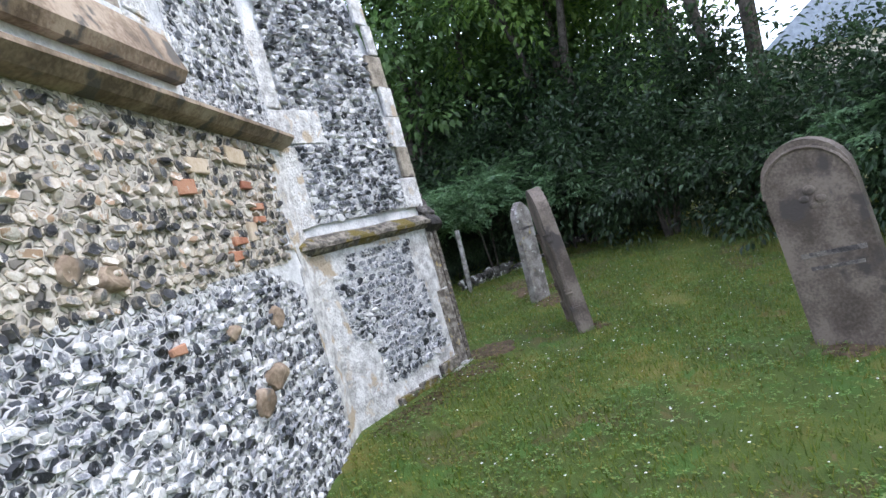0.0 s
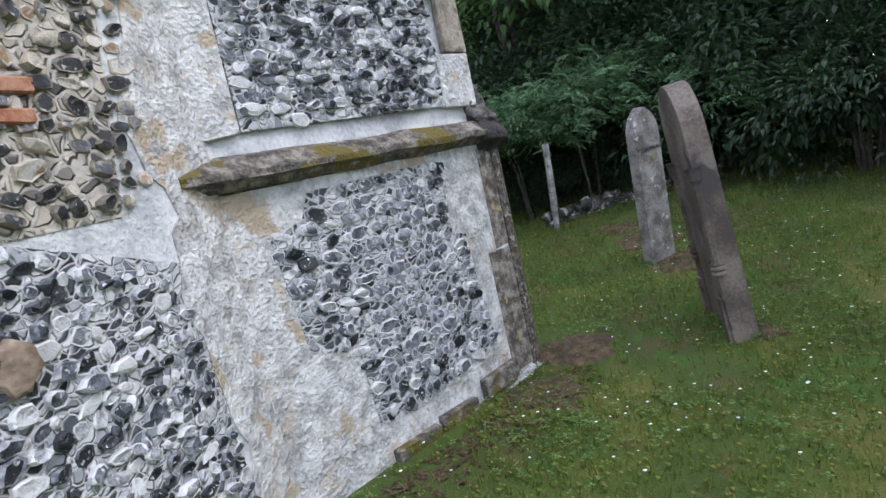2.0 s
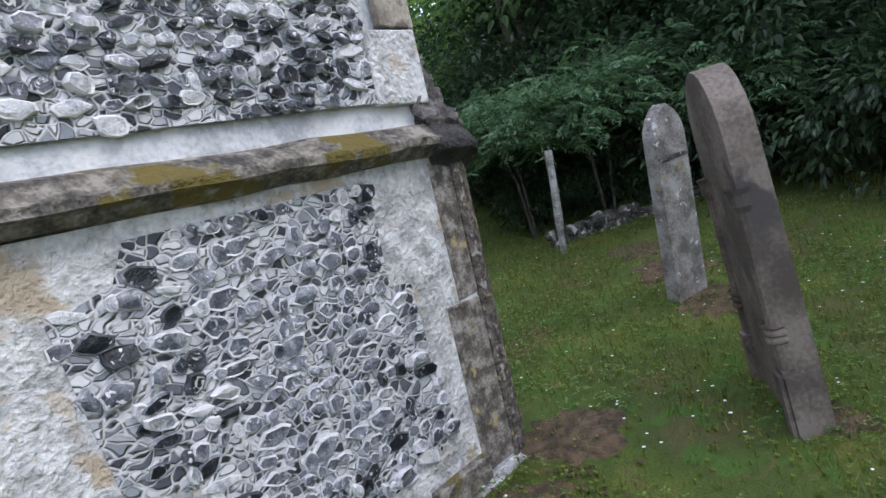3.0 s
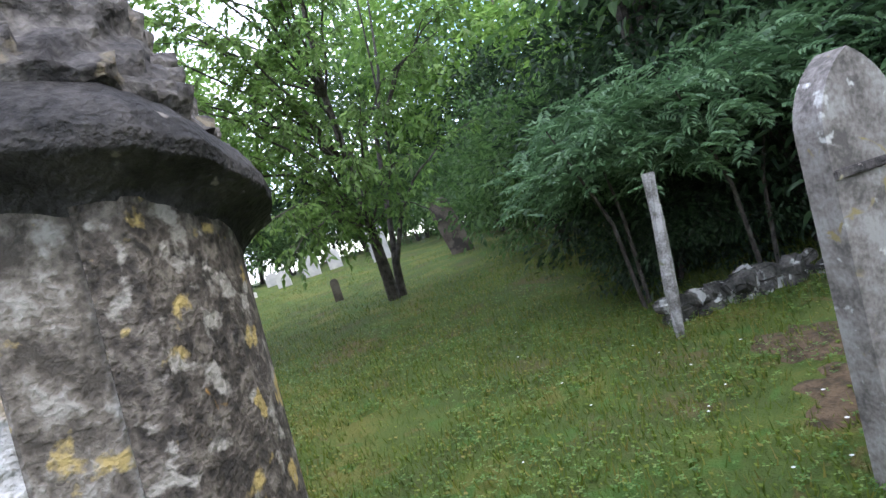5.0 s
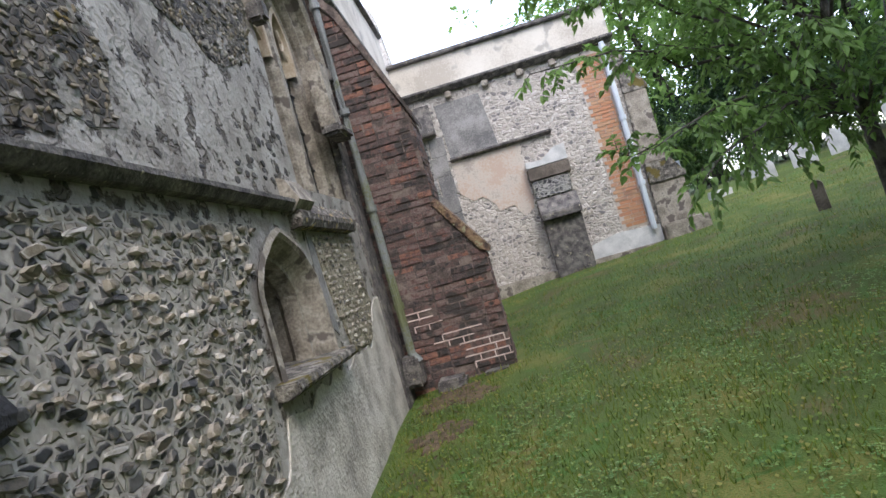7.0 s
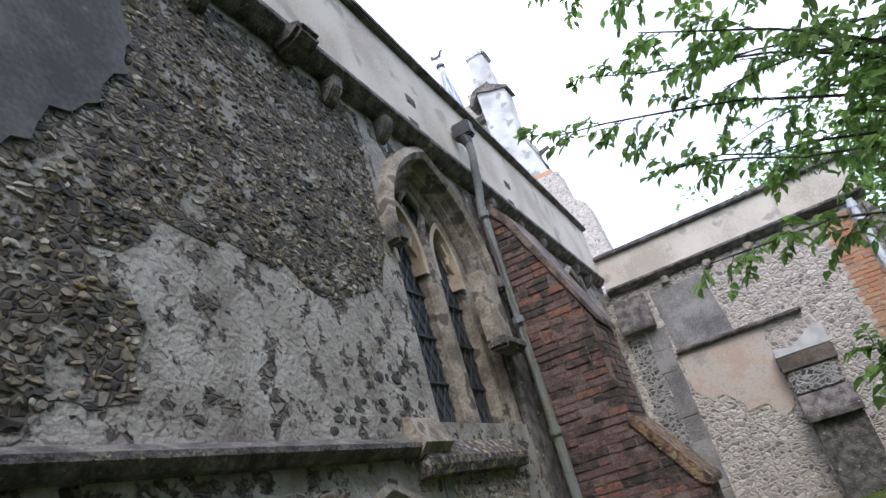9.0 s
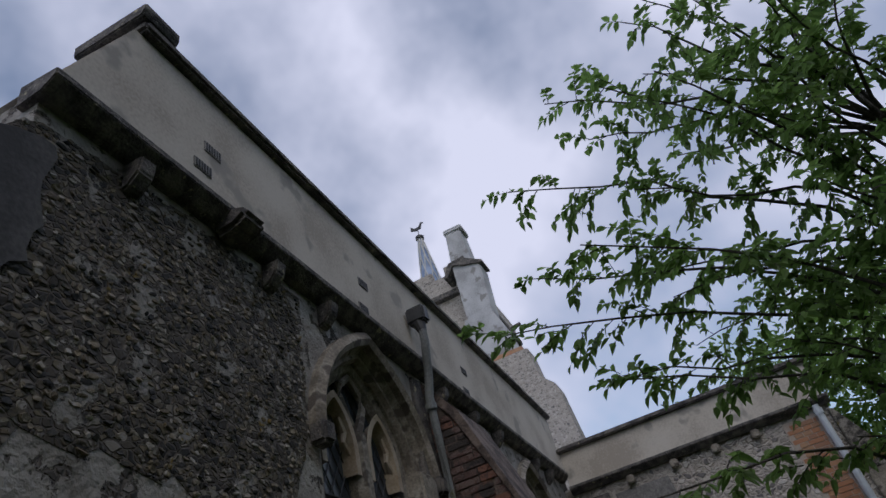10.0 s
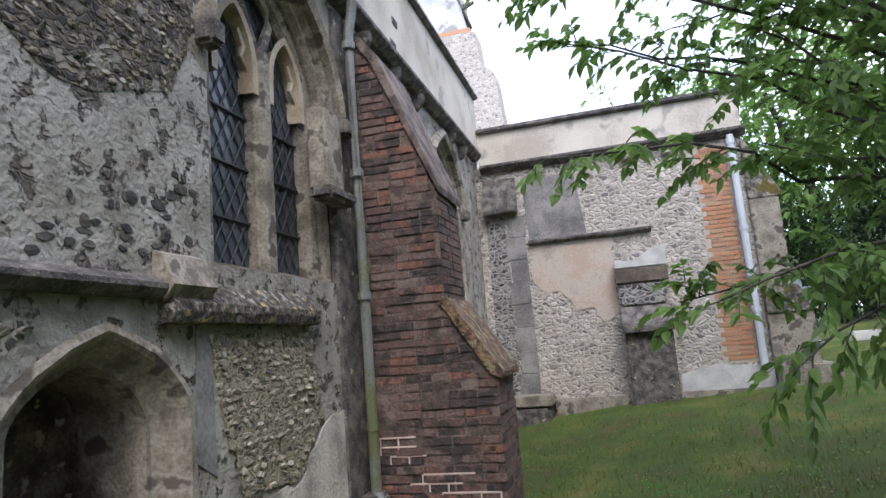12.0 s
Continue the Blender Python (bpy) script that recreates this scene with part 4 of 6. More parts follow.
    if sill:
        bm = course([(0.0, y0 - 0.42), (0.0, y1 - 0.58)], [(-0.1, 1.86), (0.08, 1.88), (0.1, 1.93), (0.1, 1.97), (-0.12, 2.22), (-0.3, 2.26)])
        part("window_sill", bm, "lichen_stone", w, "sloping lichened stone sill")
        bm = course([(0.0, y0 - 0.45), (0.0, y0 - 0.12)], [(-0.05, 1.96), (0.06, 1.98), (0.12, 2.05), (0.05, 2.2), (-0.05, 2.24)])
        part("sill_block", bm, "clunch", w)
    part("sloped_bed", loft([[Vector((0.0, y, zb - 0.02)) for y in (y0, y1)], [Vector((-0.3, y, zb + 0.1)) for y in (y0, y1)]]), "string_stone", w)
    return w


church_window("window_2", 0.45, 2.1, 2.2, 3.5, 4.5, "pointed stone church window with two leaded lights")
church_window("window_3", 4.75, 6.3, 2.2, 3.5, 4.42, "weathered pointed church window beside the brick buttress", False)
part("jamb_shaft", prism([(0.0, 1.62), (0.13, 1.66), (0.15, 1.85), (0.1, 2.02), (0.0, 2.05)], "z", 2.86, 3.5, 0.02), "clunch", wall_b)
part("jamb_foot", box(0.0, 0.2, 1.6, 2.05, 2.78, 2.88, 0.03), "dark_stone", wall_b)

nich = thing("wall_niche", "pointed arched stone niche with broken sill in the wall", "niche", kind="structure")
rings = []
for d, s in ((-0.03, -0.05), (-0.04, 0.0), (-0.02, 0.03), (0.05, 0.08), (0.09, 0.12), (0.09, 0.15), (0.2, 0.16), (0.24, 0.12), (0.55, 0.11)):
    rings.append([Vector((-d, y, zz)) for y, zz in arch(-0.8 + s, 0.2 - s, 1.02, 1.42, 1.84 - s * 0.8)])
bm = loft(rings)
for v in bm.verts:
    v.co += Vector(noise.noise_vector(v.co * 8)) * 0.012
part("surround", bm, "clunch", nich)
# The recess's shade is put into the colour of this back.
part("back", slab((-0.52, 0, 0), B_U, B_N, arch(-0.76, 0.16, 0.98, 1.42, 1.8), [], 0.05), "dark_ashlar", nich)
part("sill", prism([(-0.54, 0.98), (0.06, 0.93), (0.14, 0.97), (0.13, 1.02), (-0.54, 1.06)], "y", -0.9, 0.32, 0.01), "string_stone", nich)

upper_rubble = ragged([(-2.75, 2.14), (-2.2, 2.16), (-1.72, 2.25), (-1.62, 2.5), (-1.85, 2.75), (-1.5, 2.98), (-1.0, 3.0), (-0.4, 2.85), (0.1, 3.05), (0.32, 3.4), (0.36, 4.54), (-1.0, 4.54), (-1.7, 4.5), (-2.2, 3.9), (-2.75, 3.4)], 0.09, 0.12, 2.0)
flints("flint_field", wall_b, B_O, B_U, B_N, [(-2.55, 0.35), (-1.2, 0.3), (-0.95, 1.0), (-0.95, 1.5), (-0.6, 1.86), (-2.6, 1.9)], 0.022, 0.014, ["flint_buff", "flint_brown"], 11, keep=0.6, proud=0.018, aspect=1.8)
buff_patch = ragged([(0.42, 1.82), (1.5, 1.84), (1.62, 1.25), (1.25, 0.9), (0.7, 0.95), (0.5, 1.35)], 0.06, 0.08, 8.0)
part("buff_bed", slab((0.014, 0, 0), B_U, B_N, buff_patch, [], 0.03), "buff_bed", wall_b)
flints("flint_field", wall_b, Vector(B_O) + Vector((0.012, 0, 0)), B_U, B_N, buff_patch, 0.017, 0.014, ["flint_buff", "flint_buff"], 12, keep=0.6, proud=0.01, aspect=1.7)
flints("flint_field", wall_b, B_O, B_U, B_N, upper_rubble, 0.015, 0.007, ["flint_brown", "flint_brown"], 13, keep=0.62, proud=0.009, aspect=1.45)
# Dark flints, also standing in for shaded pits that are not cut in.
flints("flint_field", wall_b, B_O, B_U, B_N, [(-0.85, 2.14), (0.3, 2.14), (0.35, 2.9), (0.25, 2.75), (0.1, 2.55), (-0.2, 2.5), (-0.5, 2.42), (-0.65, 2.25)], 0.026, 0.0, ["flint_dark", "flint_dark"], 14, keep=0.34, proud=0.005, aspect=1.4)
part("rubble_bed", slab((0.004, 0, 0), B_U, B_N, [(-2.6, 0.33), (-1.2, 0.28), (-0.97, 1.0), (-0.97, 1.5), (-0.62, 1.88), (-2.62, 1.92)], [], 0.02), "dark_rubble_bed", wall_b)
part("rubble_bed", slab((0.004, 0, 0), B_U, B_N, upper_rubble, [], 0.02), "brown_rubble_bed", wall_b)
# Dark sheet on the wall, painted for the shaded side of the buttress.
part("damp_render", slab((0.02, 0, 0), B_U, B_N, ragged([(-2.7, 2.85), (-2.2, 3.0), (-1.95, 3.28), (-1.76, 3.46), (-1.64, 3.68), (-1.62, 4.0), (-1.59, 4.38), (-1.75, 4.36), (-1.95, 4.22), (-2.3, 4.05), (-2.7, 3.75)], 0.07, 0.07, 4.0), [], 0.12), "damp_render", wall_b)
part("grey_patch", slab((0.006, 0, 0), B_U, B_N, [(0.28, 1.2), (0.44, 1.1), (0.42, 1.82), (0.3, 1.9)], [], 0.03), "grey_render", wall_b)
part("lower_render", slab((0.01, 0, 0), B_U, B_N, ragged([(-2.9, -0.5), (2.2, -0.4), (2.2, 1.3), (1.7, 1.2), (1.3, 0.9), (0.75, 0.9), (0.3, 0.85), (-0.85, 0.84), (-1.0, 0.62), (-1.3, 0.5), (-1.4, 0.3), (-1.8, 0.2), (-2.1, 0.06), (-2.9, 0.1)], 0.09, 0.07, 6.0), [], 0.05), "mortar_warm", wall_b)
part("dark_pier", slab((0.03, 0, 0), B_U, B_N, [(1.95, -0.3), (2.4, -0.3), (2.4, 4.55), (2.15, 4.55), (2.0, 3.4)], [], 0.06), "dark_stone", wall_b)

# ---------------- brick buttress ----------------
bb = thing("brick_buttress", "stepped red brick buttress, dark with age", "buttress", kind="structure")
Y0, Y1 = 2.36, 3.05
prof = [(0.0, -0.4), (1.1, -0.4), (1.1, 1.42), (0.74, 1.98), (0.74, 2.9), (0.3, 4.1), (0.0, 4.5)]
part("core", prism(prof, "y", Y0, Y1), "brick_mortar", bb)
bmesh_cache = {}


def brick_mesh(w, h, d, mats, key):
    if (w, key) not in bmesh_cache:
        bm = box(-w / 2, w / 2, -d, 0.012, -h / 2, h / 2, 0.005)
        bmesh_cache[(w, key)] = mesh_of(bm, "brick", mats)
    return bmesh_cache[(w, key)]


def edge_x(z):
    for (a, b), (c, d) in zip(prof[1:], prof[2:]):
        if min(b, d) <= z <= max(b, d) and d != b:
            return a + (c - a) * (z - b) / (d - b)
    return 0.0


rb = random.Random(8)
PITCH = 0.069
row, zc, count = 0, 0.18, 0
loose_v, loose_f = [], []
while zc < 4.25:
    far = edge_x(zc)
    x = 0.02 - (0.115 if row % 2 else 0)
    while x < far - 0.03:
        w = rb.choice((0.22, 0.22, 0.105))
        x1 = min(x + w, far)
        if x1 > 0.06 and x1 - x > 0.04:
            lift = rb.uniform(-0.014, 0.006)
            if count < 290:
                ob = new("brick", brick_mesh(round(min(w, x1 - x), 2), 0.06, 0.03, "brick", "b"))
                ob.location, ob.rotation_euler = ((x + x1) / 2, Y0 - lift, zc + rb.uniform(-0.003, 0.003)), (0, rb.uniform(-0.012, 0.012), math.pi)
                ob.parent = bb
                ob.rotation_euler = (0, rb.uniform(-0.012, 0.012), math.pi)
                count += 1
        x += w + 0.012
    # end face and slopes
    y = Y0 + 0.005
    k = 0
    while y < Y1 - 0.03:
        w = (0.105 if (row + k) % 2 else 0.215)
        y1 = min(y + w, Y1)
        b0 = len(loose_v)
        xf = far + rb.uniform(0.004, 0.014)
        loose_v += [(a, b, c) for a in (far - 0.05, xf) for b in (y, y1) for c in (zc - 0.029, zc + 0.029)]
        loose_f += [tuple(b0 + i for i in f) for f in ((0, 1, 3, 2), (4, 6, 7, 5), (0, 4, 5, 1), (2, 3, 7, 6), (0, 2, 6, 4), (1, 5, 7, 3))]
        y = y1 + 0.011
        k += 1
    row += 1
    zc += PITCH
end = raw("end_bricks", loose_v, loose_f, "brick_is", bb)
end["kind"] = "stuff"
bm = bmesh.new()
for zc0, x0 in ((0.98, 0.12), (0.91, 0.12), (0.84, 0.2), (0.7, 0.45), (0.63, 0.35), (0.56, 0.6), (0.49, 0.65), (0.42, 0.62), (0.35, 0.7)):
    wd = 0.42 if zc0 > 0.6 else 0.46
    if zc0 > 0.8:
        wd = 0.3
    box(x0, min(x0 + wd, 1.1), Y0 - 0.011, Y0, zc0 - 0.006, zc0 + 0.006, 0, bm)
    k = x0
    while k < min(x0 + wd, 1.08):
        box(k, k + 0.011, Y0 - 0.011, Y0, zc0 - 0.06, zc0, 0, bm)
        k += 0.15
part("pointing", bm, "pointing", bb, "fresh pale pointing between bricks")
part("weathering", prism([(1.15, 1.38), (1.16, 1.44), (0.76, 2.04), (0.7, 2.0), (1.06, 1.42)], "y", Y0 - 0.035, Y1 + 0.03, 0.008), "tile_lichen", bb, "orange tile weathering with lichen")
part("top_weathering", prism([(0.77, 2.88), (0.78, 2.94), (0.32, 4.16), (0.02, 4.56), (0.0, 4.48), (0.27, 4.1)], "y", Y0 - 0.03, Y1 + 0.03, 0.008), "brick_mortar", bb)
for sx, sy, sz, w in ((0.1, 2.2, 0.62, 0.2), (0.45, 2.24, 0.3, 0.3), (0.9, 2.3, 0.26, 0.3)):
    st = tagged(part("footing_stone", box(sx - w / 2, sx + w / 2, sy - 0.12, sy + 0.14, sz - 0.32, sz - 0.02, 0.03, rough=0.015, cuts=2), "dark_stone"), "rough dark footing stone at the wall foot", "stone", group="footing stones")

pipe = thing("downpipe", "grey green rainwater downpipe with black hopper head", "downpipe", at=(0, 0, 0))
part("tube", tube([(0.24, 2.16, 5.0), (0.24, 2.16, 4.85), (0.18, 2.2, 4.5), (0.14, 2.2, 4.3), (0.14, 2.2, 2.3), (0.14, 2.18, 0.62), (0.2, 2.16, 0.52)], 0.042, 12), "pipe", pipe)
hop = part("hopper", prism([(0.12, 2.1), (0.32, 2.1), (0.32, 2.24), (0.12, 2.24)], "z", 5.06, 5.24, 0.02), "iron", pipe)
part("outlet", tube([(0.22, 2.17, 5.07), (0.24, 2.16, 4.96)], [0.07, 0.045], 10), "iron", pipe)
for zz in (4.2, 3.1, 2.1, 1.1):
    part("collar", tube([(0.14, 2.19, zz - 0.03), (0.14, 2.19, zz + 0.03)], 0.055, 12), "pipe", pipe)

# ---------------- far wall details ----------------
def on_far(name, pts, proud, mat, label=""):
    return part(name, slab((0, FY - proud, 0), (1, 0, 0), (0, -1, 0), pts, [], proud + 0.03), mat, wall_far, label)


on_far("dark_flint_strip", [(0.12, 0.5), (0.42, 0.5), (0.46, 2.0), (0.42, 3.6), (0.12, 3.6)], 0.012, "far_dark")
for k in range(8):
    block((0, FY, 0), (1, 0, 0), (0, -1, 0), 0.42 + 0.05 * (k % 2), 0.74, 0.75 + k * 0.36, 1.1 + k * 0.36, 0.02, "grey_render", wall_far, "quoin", seed=60 + k)
md = part("mossy_offset", prism([(FY - 0.2, 3.66), (FY - 0.22, 3.72), (FY - 0.04, 4.26), (FY, 4.26), (FY, 3.66)], "x", 0.12, 0.66, 0.01), "dark_stone", wall_far, "dark mossy stone offset")
on_far("pink_patch", ragged([(0.8, 2.5), (1.0, 2.3), (1.2, 2.35), (1.4, 2.0), (1.65, 2.05), (1.8, 1.8), (2.05, 1.9), (2.05, 3.1), (0.8, 3.1)], 0.07, 0.1), 0.01, "pink_plaster", "")
on_far("grey_patch", [(0.8, 3.2), (1.7, 3.2), (1.6, 4.2), (0.75, 4.2)], 0.01, "grey_render")
part("drip_string", prism([(FY - 0.1, 3.18), (FY - 0.1, 3.14), (FY, 3.1), (FY, 3.2)], "x", 0.78, 2.66, 0.006), "dark_stone", wall_far)
bm = bmesh.new()
rb = random.Random(4)
V, F = [], []
zc = 1.13
while zc < 4.28:
    x0 = 3.42 + (0.06 if int(zc * 14) % 2 else 0)
    x = x0
    while x < 3.84:
        w = rb.choice((0.11, 0.21))
        x1 = min(x + w, 3.86)
        b0 = len(V)
        p = FY - rb.uniform(0.008, 0.018)
        V += [(a, b, c) for a in (x, x1) for b in (p, FY + 0.02) for c in (zc - 0.029, zc + 0.029)]
        F += [tuple(b0 + i for i in f) for f in ((0, 1, 3, 2), (4, 6, 7, 5), (0, 4, 5, 1), (2, 3, 7, 6), (0, 2, 6, 4), (1, 5, 7, 3))]
        x = x1 + 0.012
    zc += 0.069
ob = raw("orange_brick_strip", V, F, "brick_orange", wall_far)
ob["kind"] = "stuff"
on_far("strip_bed", [(3.4, 1.05), (3.88, 1.05), (3.88, 4.32), (3.4, 4.32)], 0.004, "pink_plaster")
on_far("pale_footing", [(2.8, 0.55), (4.1, 0.6), (4.1, 1.0), (3.3, 1.05), (2.8, 0.95)], 0.015, "grave_pale")
pier = thing("stepped_pier", "stub of a dark brick and stone pier with white cap", "pier", kind="structure")
part("lower", box(2.09, 2.76, FY - 0.28, FY, 0.2, 1.6, 0.02, rough=0.01, cuts=3), "dark_stone", pier)
part("shoulder", prism([(FY - 0.4, 1.6), (FY - 0.4, 1.72), (FY - 0.2, 2.0), (FY, 2.0), (FY, 1.6)], "x", 2.06, 2.78, 0.015), "dark_stone", pier)
part("upper", box(2.08, 2.74, FY - 0.22, FY, 2.0, 2.34, 0.02), "far_dark", pier)
part("slab", box(2.05, 2.8, FY - 0.25, FY, 2.34, 2.56, 0.015), "grave", pier)
part("cap", prism([(2.05, 2.57), (2.8, 2.57), (2.8, 2.86), (2.6, 2.84), (2.35, 2.66), (2.05, 2.7)], "y", FY - 0.2, FY, 0.012), "grave_pale", pier, "broken white stone cap")
p2 = thing("downpipe", "pale painted rainwater downpipe on the wing", "downpipe", at=(0, 0, 0))
part("tube", tube([(3.93, FY - 0.08, 4.4), (3.93, FY - 0.08, 0.95)], 0.05, 10), "pipe_white", p2)
for zz in (4.3, 3.0, 1.8):
    part("collar", tube([(3.93, FY - 0.08, zz - 0.04), (3.93, FY - 0.08, zz + 0.04)], 0.065, 10), "pipe_white", p2)
cb = thing("wing_buttress", "pale stone stepped corner buttress of the wing", "buttress", kind="structure")
part("lower", box(4.06, 4.66, FY - 0.1, FY + 0.7, 0.3, 1.72, 0.015), "clunch", cb)
part("offset", prism([(4.06, 1.72), (4.7, 1.72), (4.7, 1.8), (4.5, 2.1), (4.06, 2.1)], "y", FY - 0.13, FY + 0.73, 0.01), "string_stone", cb)
part("middle", box(4.06, 4.46, FY - 0.06, FY + 0.66, 2.1, 3.4, 0.015), "clunch", cb)
part("top", prism([(4.06, 3.4), (4.5, 3.4), (4.5, 3.48), (4.12, 4.3), (4.06, 4.3)], "y", FY - 0.06, FY + 0.66, 0.01), "string_stone", cb)
part("plinth", box(4.06, 4.86, FY - 0.25, FY + 0.8, 0.2, 0.98, 0.03), "clunch", cb)
ft = thing("wing_footing", "broken stone footing at the foot of the wing", "footing", kind="structure")
part("stone", box(0.3, 0.9, FY - 0.55, FY, 0.1, 0.62, 0.04, rough=0.02, cuts=2), "dark_stone", ft)
part("ledge", box(0.28, 0.95, FY - 0.5, FY, 0.64, 0.8, 0.02), "clunch", ft)
part("kerb", box(0.95, 4.1, FY - 0.12, FY, 0.2, 0.7, 0.02, rough=0.01, cuts=3), "clunch", ft)

# ---------------- tower behind the church ----------------
tower = thing("church_tower", "pale rendered flint church tower with stepped buttress", "tower", kind="structure")
part("shaft", box(-8.6, -2.7, 16.4, 22, 4, 14.6, 0.02), "far_wall", tower)
part("parapet", box(-8.7, -2.6, 16.3, 22.1, 14.85, 15.6, 0.02), "far_wall", tower)
for k in range(5):
    part("merlon", box(-8.7 + k * 1.32, -7.9 + k * 1.32, 16.3, 16.6, 15.6, 16.0, 0.02), "far_wall", tower)
part("string_course", box(-8.8, -2.5, 16.2, 22.2, 14.6, 14.85, 0.03), "dark_stone", tower)
part("buttress_top", prism([(-2.9, 13.0), (-1.95, 13.0), (-1.85, 15.0), (-2.15, 15.5), (-2.2, 16.9), (-2.8, 17.0), (-2.9, 15.6)], "y", 15.7, 16.5, 0.03), "limewash", tower)
part("drip", prism([(-3.3, 15.0), (-3.0, 15.55), (-2.35, 15.62), (-2.3, 15.45), (-1.72, 15.1), (-1.72, 15.0), (-2.4, 15.2), (-2.85, 15.4), (-3.15, 14.95)], "y", 15.6, 16.45, 0.01), "dark_stone", tower)
part("pinnacle_cap", box(-2.86, -2.1, 15.65, 16.5, 16.9, 17.12, 0.04), "limewash", tower)
part("buttress_middle", prism([(-3.2, 11.2), (-1.5, 11.2), (-1.75, 12.4), (-1.95, 13.0), (-3.0, 13.0)], "y", 15.6, 16.5, 0.03), "limewash", tower)
part("tile_band", box(-3.2, -1.35, 15.55, 16.5, 11.08, 11.24, 0.02), "brick_orange", tower)
part("clock_plate", box(-1.95, -1.5, 15.6, 15.68, 10.3, 10.8, 0.02), "lead", tower)
part("buttress_lower", prism([(-3.4, 4.0), (-0.5, 4.0), (-0.58, 8.0), (-0.72, 9.6), (-1.15, 10.0), (-1.2, 11.08), (-3.3, 11.08)], "y", 15.5, 16.5, 0.03), "far_wall", tower)
part("spout", tube([(-1.6, 15.9, 12.1), (-1.2, 15.8, 12.15)], [0.1, 0.06], 8), "dark_stone", tower)
spire = thing("lead_spirelet", "slender lead spirelet with lattice ribs and weathercock", "spire", at=(0, 0, 0))
SX, SY, Z0, Z1 = -4.55, 18.0, 15.4, 19.2
part("cone", loft([[(SX + math.cos(k * math.pi / 4) * r, SY + math.sin(k * math.pi / 4) * r, zz) for k in range(8)] for r, zz in ((0.62, Z0), (0.1, Z1), (0.09, Z1 + 0.05))], True), "lead_blue", spire)
for sg in (1, -1):
    for k in range(8):
        pts = []
        for s in range(7):
            f = s / 6
            a = k * math.pi / 4 + sg * f * 1.6
            r = 0.64 + (0.11 - 0.64) * f
            pts.append((SX + math.cos(a) * r, SY + math.sin(a) * r, Z0 + (Z1 - Z0) * f))
        part("rib", tube(pts, 0.025, 5), "grave_pale", spire)
part("finial", tube([(SX, SY, Z1), (SX, SY, Z1 + 0.12), (SX, SY, Z1 + 0.13), (SX, SY, Z1 + 0.6)], [0.2, 0.2, 0.02, 0.02], 8), "iron", spire)
part("weathercock", prism([(SX - 0.32, Z1 + 0.62), (SX - 0.1, Z1 + 0.52), (SX + 0.15, Z1 + 0.54), (SX + 0.24, Z1 + 0.78), (SX + 0.34, Z1 + 0.8), (SX + 0.22, Z1 + 0.9), (SX + 0.06, Z1 + 0.68), (SX - 0.14, Z1 + 0.68), (SX - 0.3, Z1 + 0.86)], "y", SY - 0.02, SY + 0.02), "iron", spire)


# ---------------- gravestones ----------------
def gravestone(name, at, w, h, t, yaw, lean, tip, mat, label, shape="round", category="gravestone", group=""):
    s = thing(name, label, category, group)
    if shape == "point":
        out = arch(-w / 2, w / 2, -0.35, h - w * 0.8, h)
    elif shape == "cross":
        a = w * 0.16
        out = [(-a * 1.6, -0.3), (-a, h * 0.2), (-a, h * 0.62), (-w / 2, h * 0.62), (-w / 2, h * 0.78), (-a, h * 0.78), (-a, h), (a, h), (a, h * 0.78), (w / 2, h * 0.78), (w / 2, h * 0.62), (a, h * 0.62), (a, h * 0.2), (a * 1.6, -0.3)]
    else:
        out = [(-w / 2, -0.35)] + [(-w / 2 * math.cos(k * math.pi / 12), h - w / 2 + w / 2 * math.sin(k * math.pi / 12)) for k in range(13)] + [(w / 2, -0.35)]
    bm = prism([(p[0], p[1]) for p in out], "y", -t / 2, t / 2)
    bmesh.ops.bevel(bm, geom=[e for e in bm.edges if e.calc_face_angle(0) > 0.9], offset=0.012, segments=2, affect="EDGES")
    part("slab", bm, mat, s)
    s.matrix_world = Matrix.Translation((at[0], at[1], ground_z(at[0], at[1]))) @ Matrix.Rotation(radians(yaw), 4, "Z") @ Matrix.Rotation(radians(lean), 4, "Y") @ Matrix.Rotation(radians(tip), 4, "X")
    return s


g1 = gravestone("gravestone", (-0.72, -7.6), 0.62, 1.6, 0.12, -112, -3, 4, "grave", "large brown rounded gravestone with carved emblem, leaning")
part("moulding", tube([(-0.31 * math.cos(k * math.pi / 10), -0.062, 1.23 + 0.31 * math.sin(k * math.pi / 10)) for k in range(11)], 0.014, 6), "grave", g1)
bm = bmesh.new()
for k, (x, zz, r) in enumerate(((0.0, 1.22, 0.05), (-0.05, 1.16, 0.04), (0.06, 1.14, 0.045), (0.0, 1.1, 0.035), (0.03, 1.3, 0.025))):
    bmesh.ops.create_icosphere(bm, subdivisions=2, radius=r, matrix=Matrix.Translation((x, -0.055, zz)) @ Matrix.Diagonal((1, 0.35, 0.8, 1)))
part("carving", bm, "grave", g1)
part("inscription", box(-0.2, 0.24, -0.063, -0.05, 0.72, 0.76, 0.003), "dark_stone", g1)
part("inscription", box(-0.16, 0.2, -0.063, -0.05, 0.62, 0.65, 0.003), "dark_stone", g1)

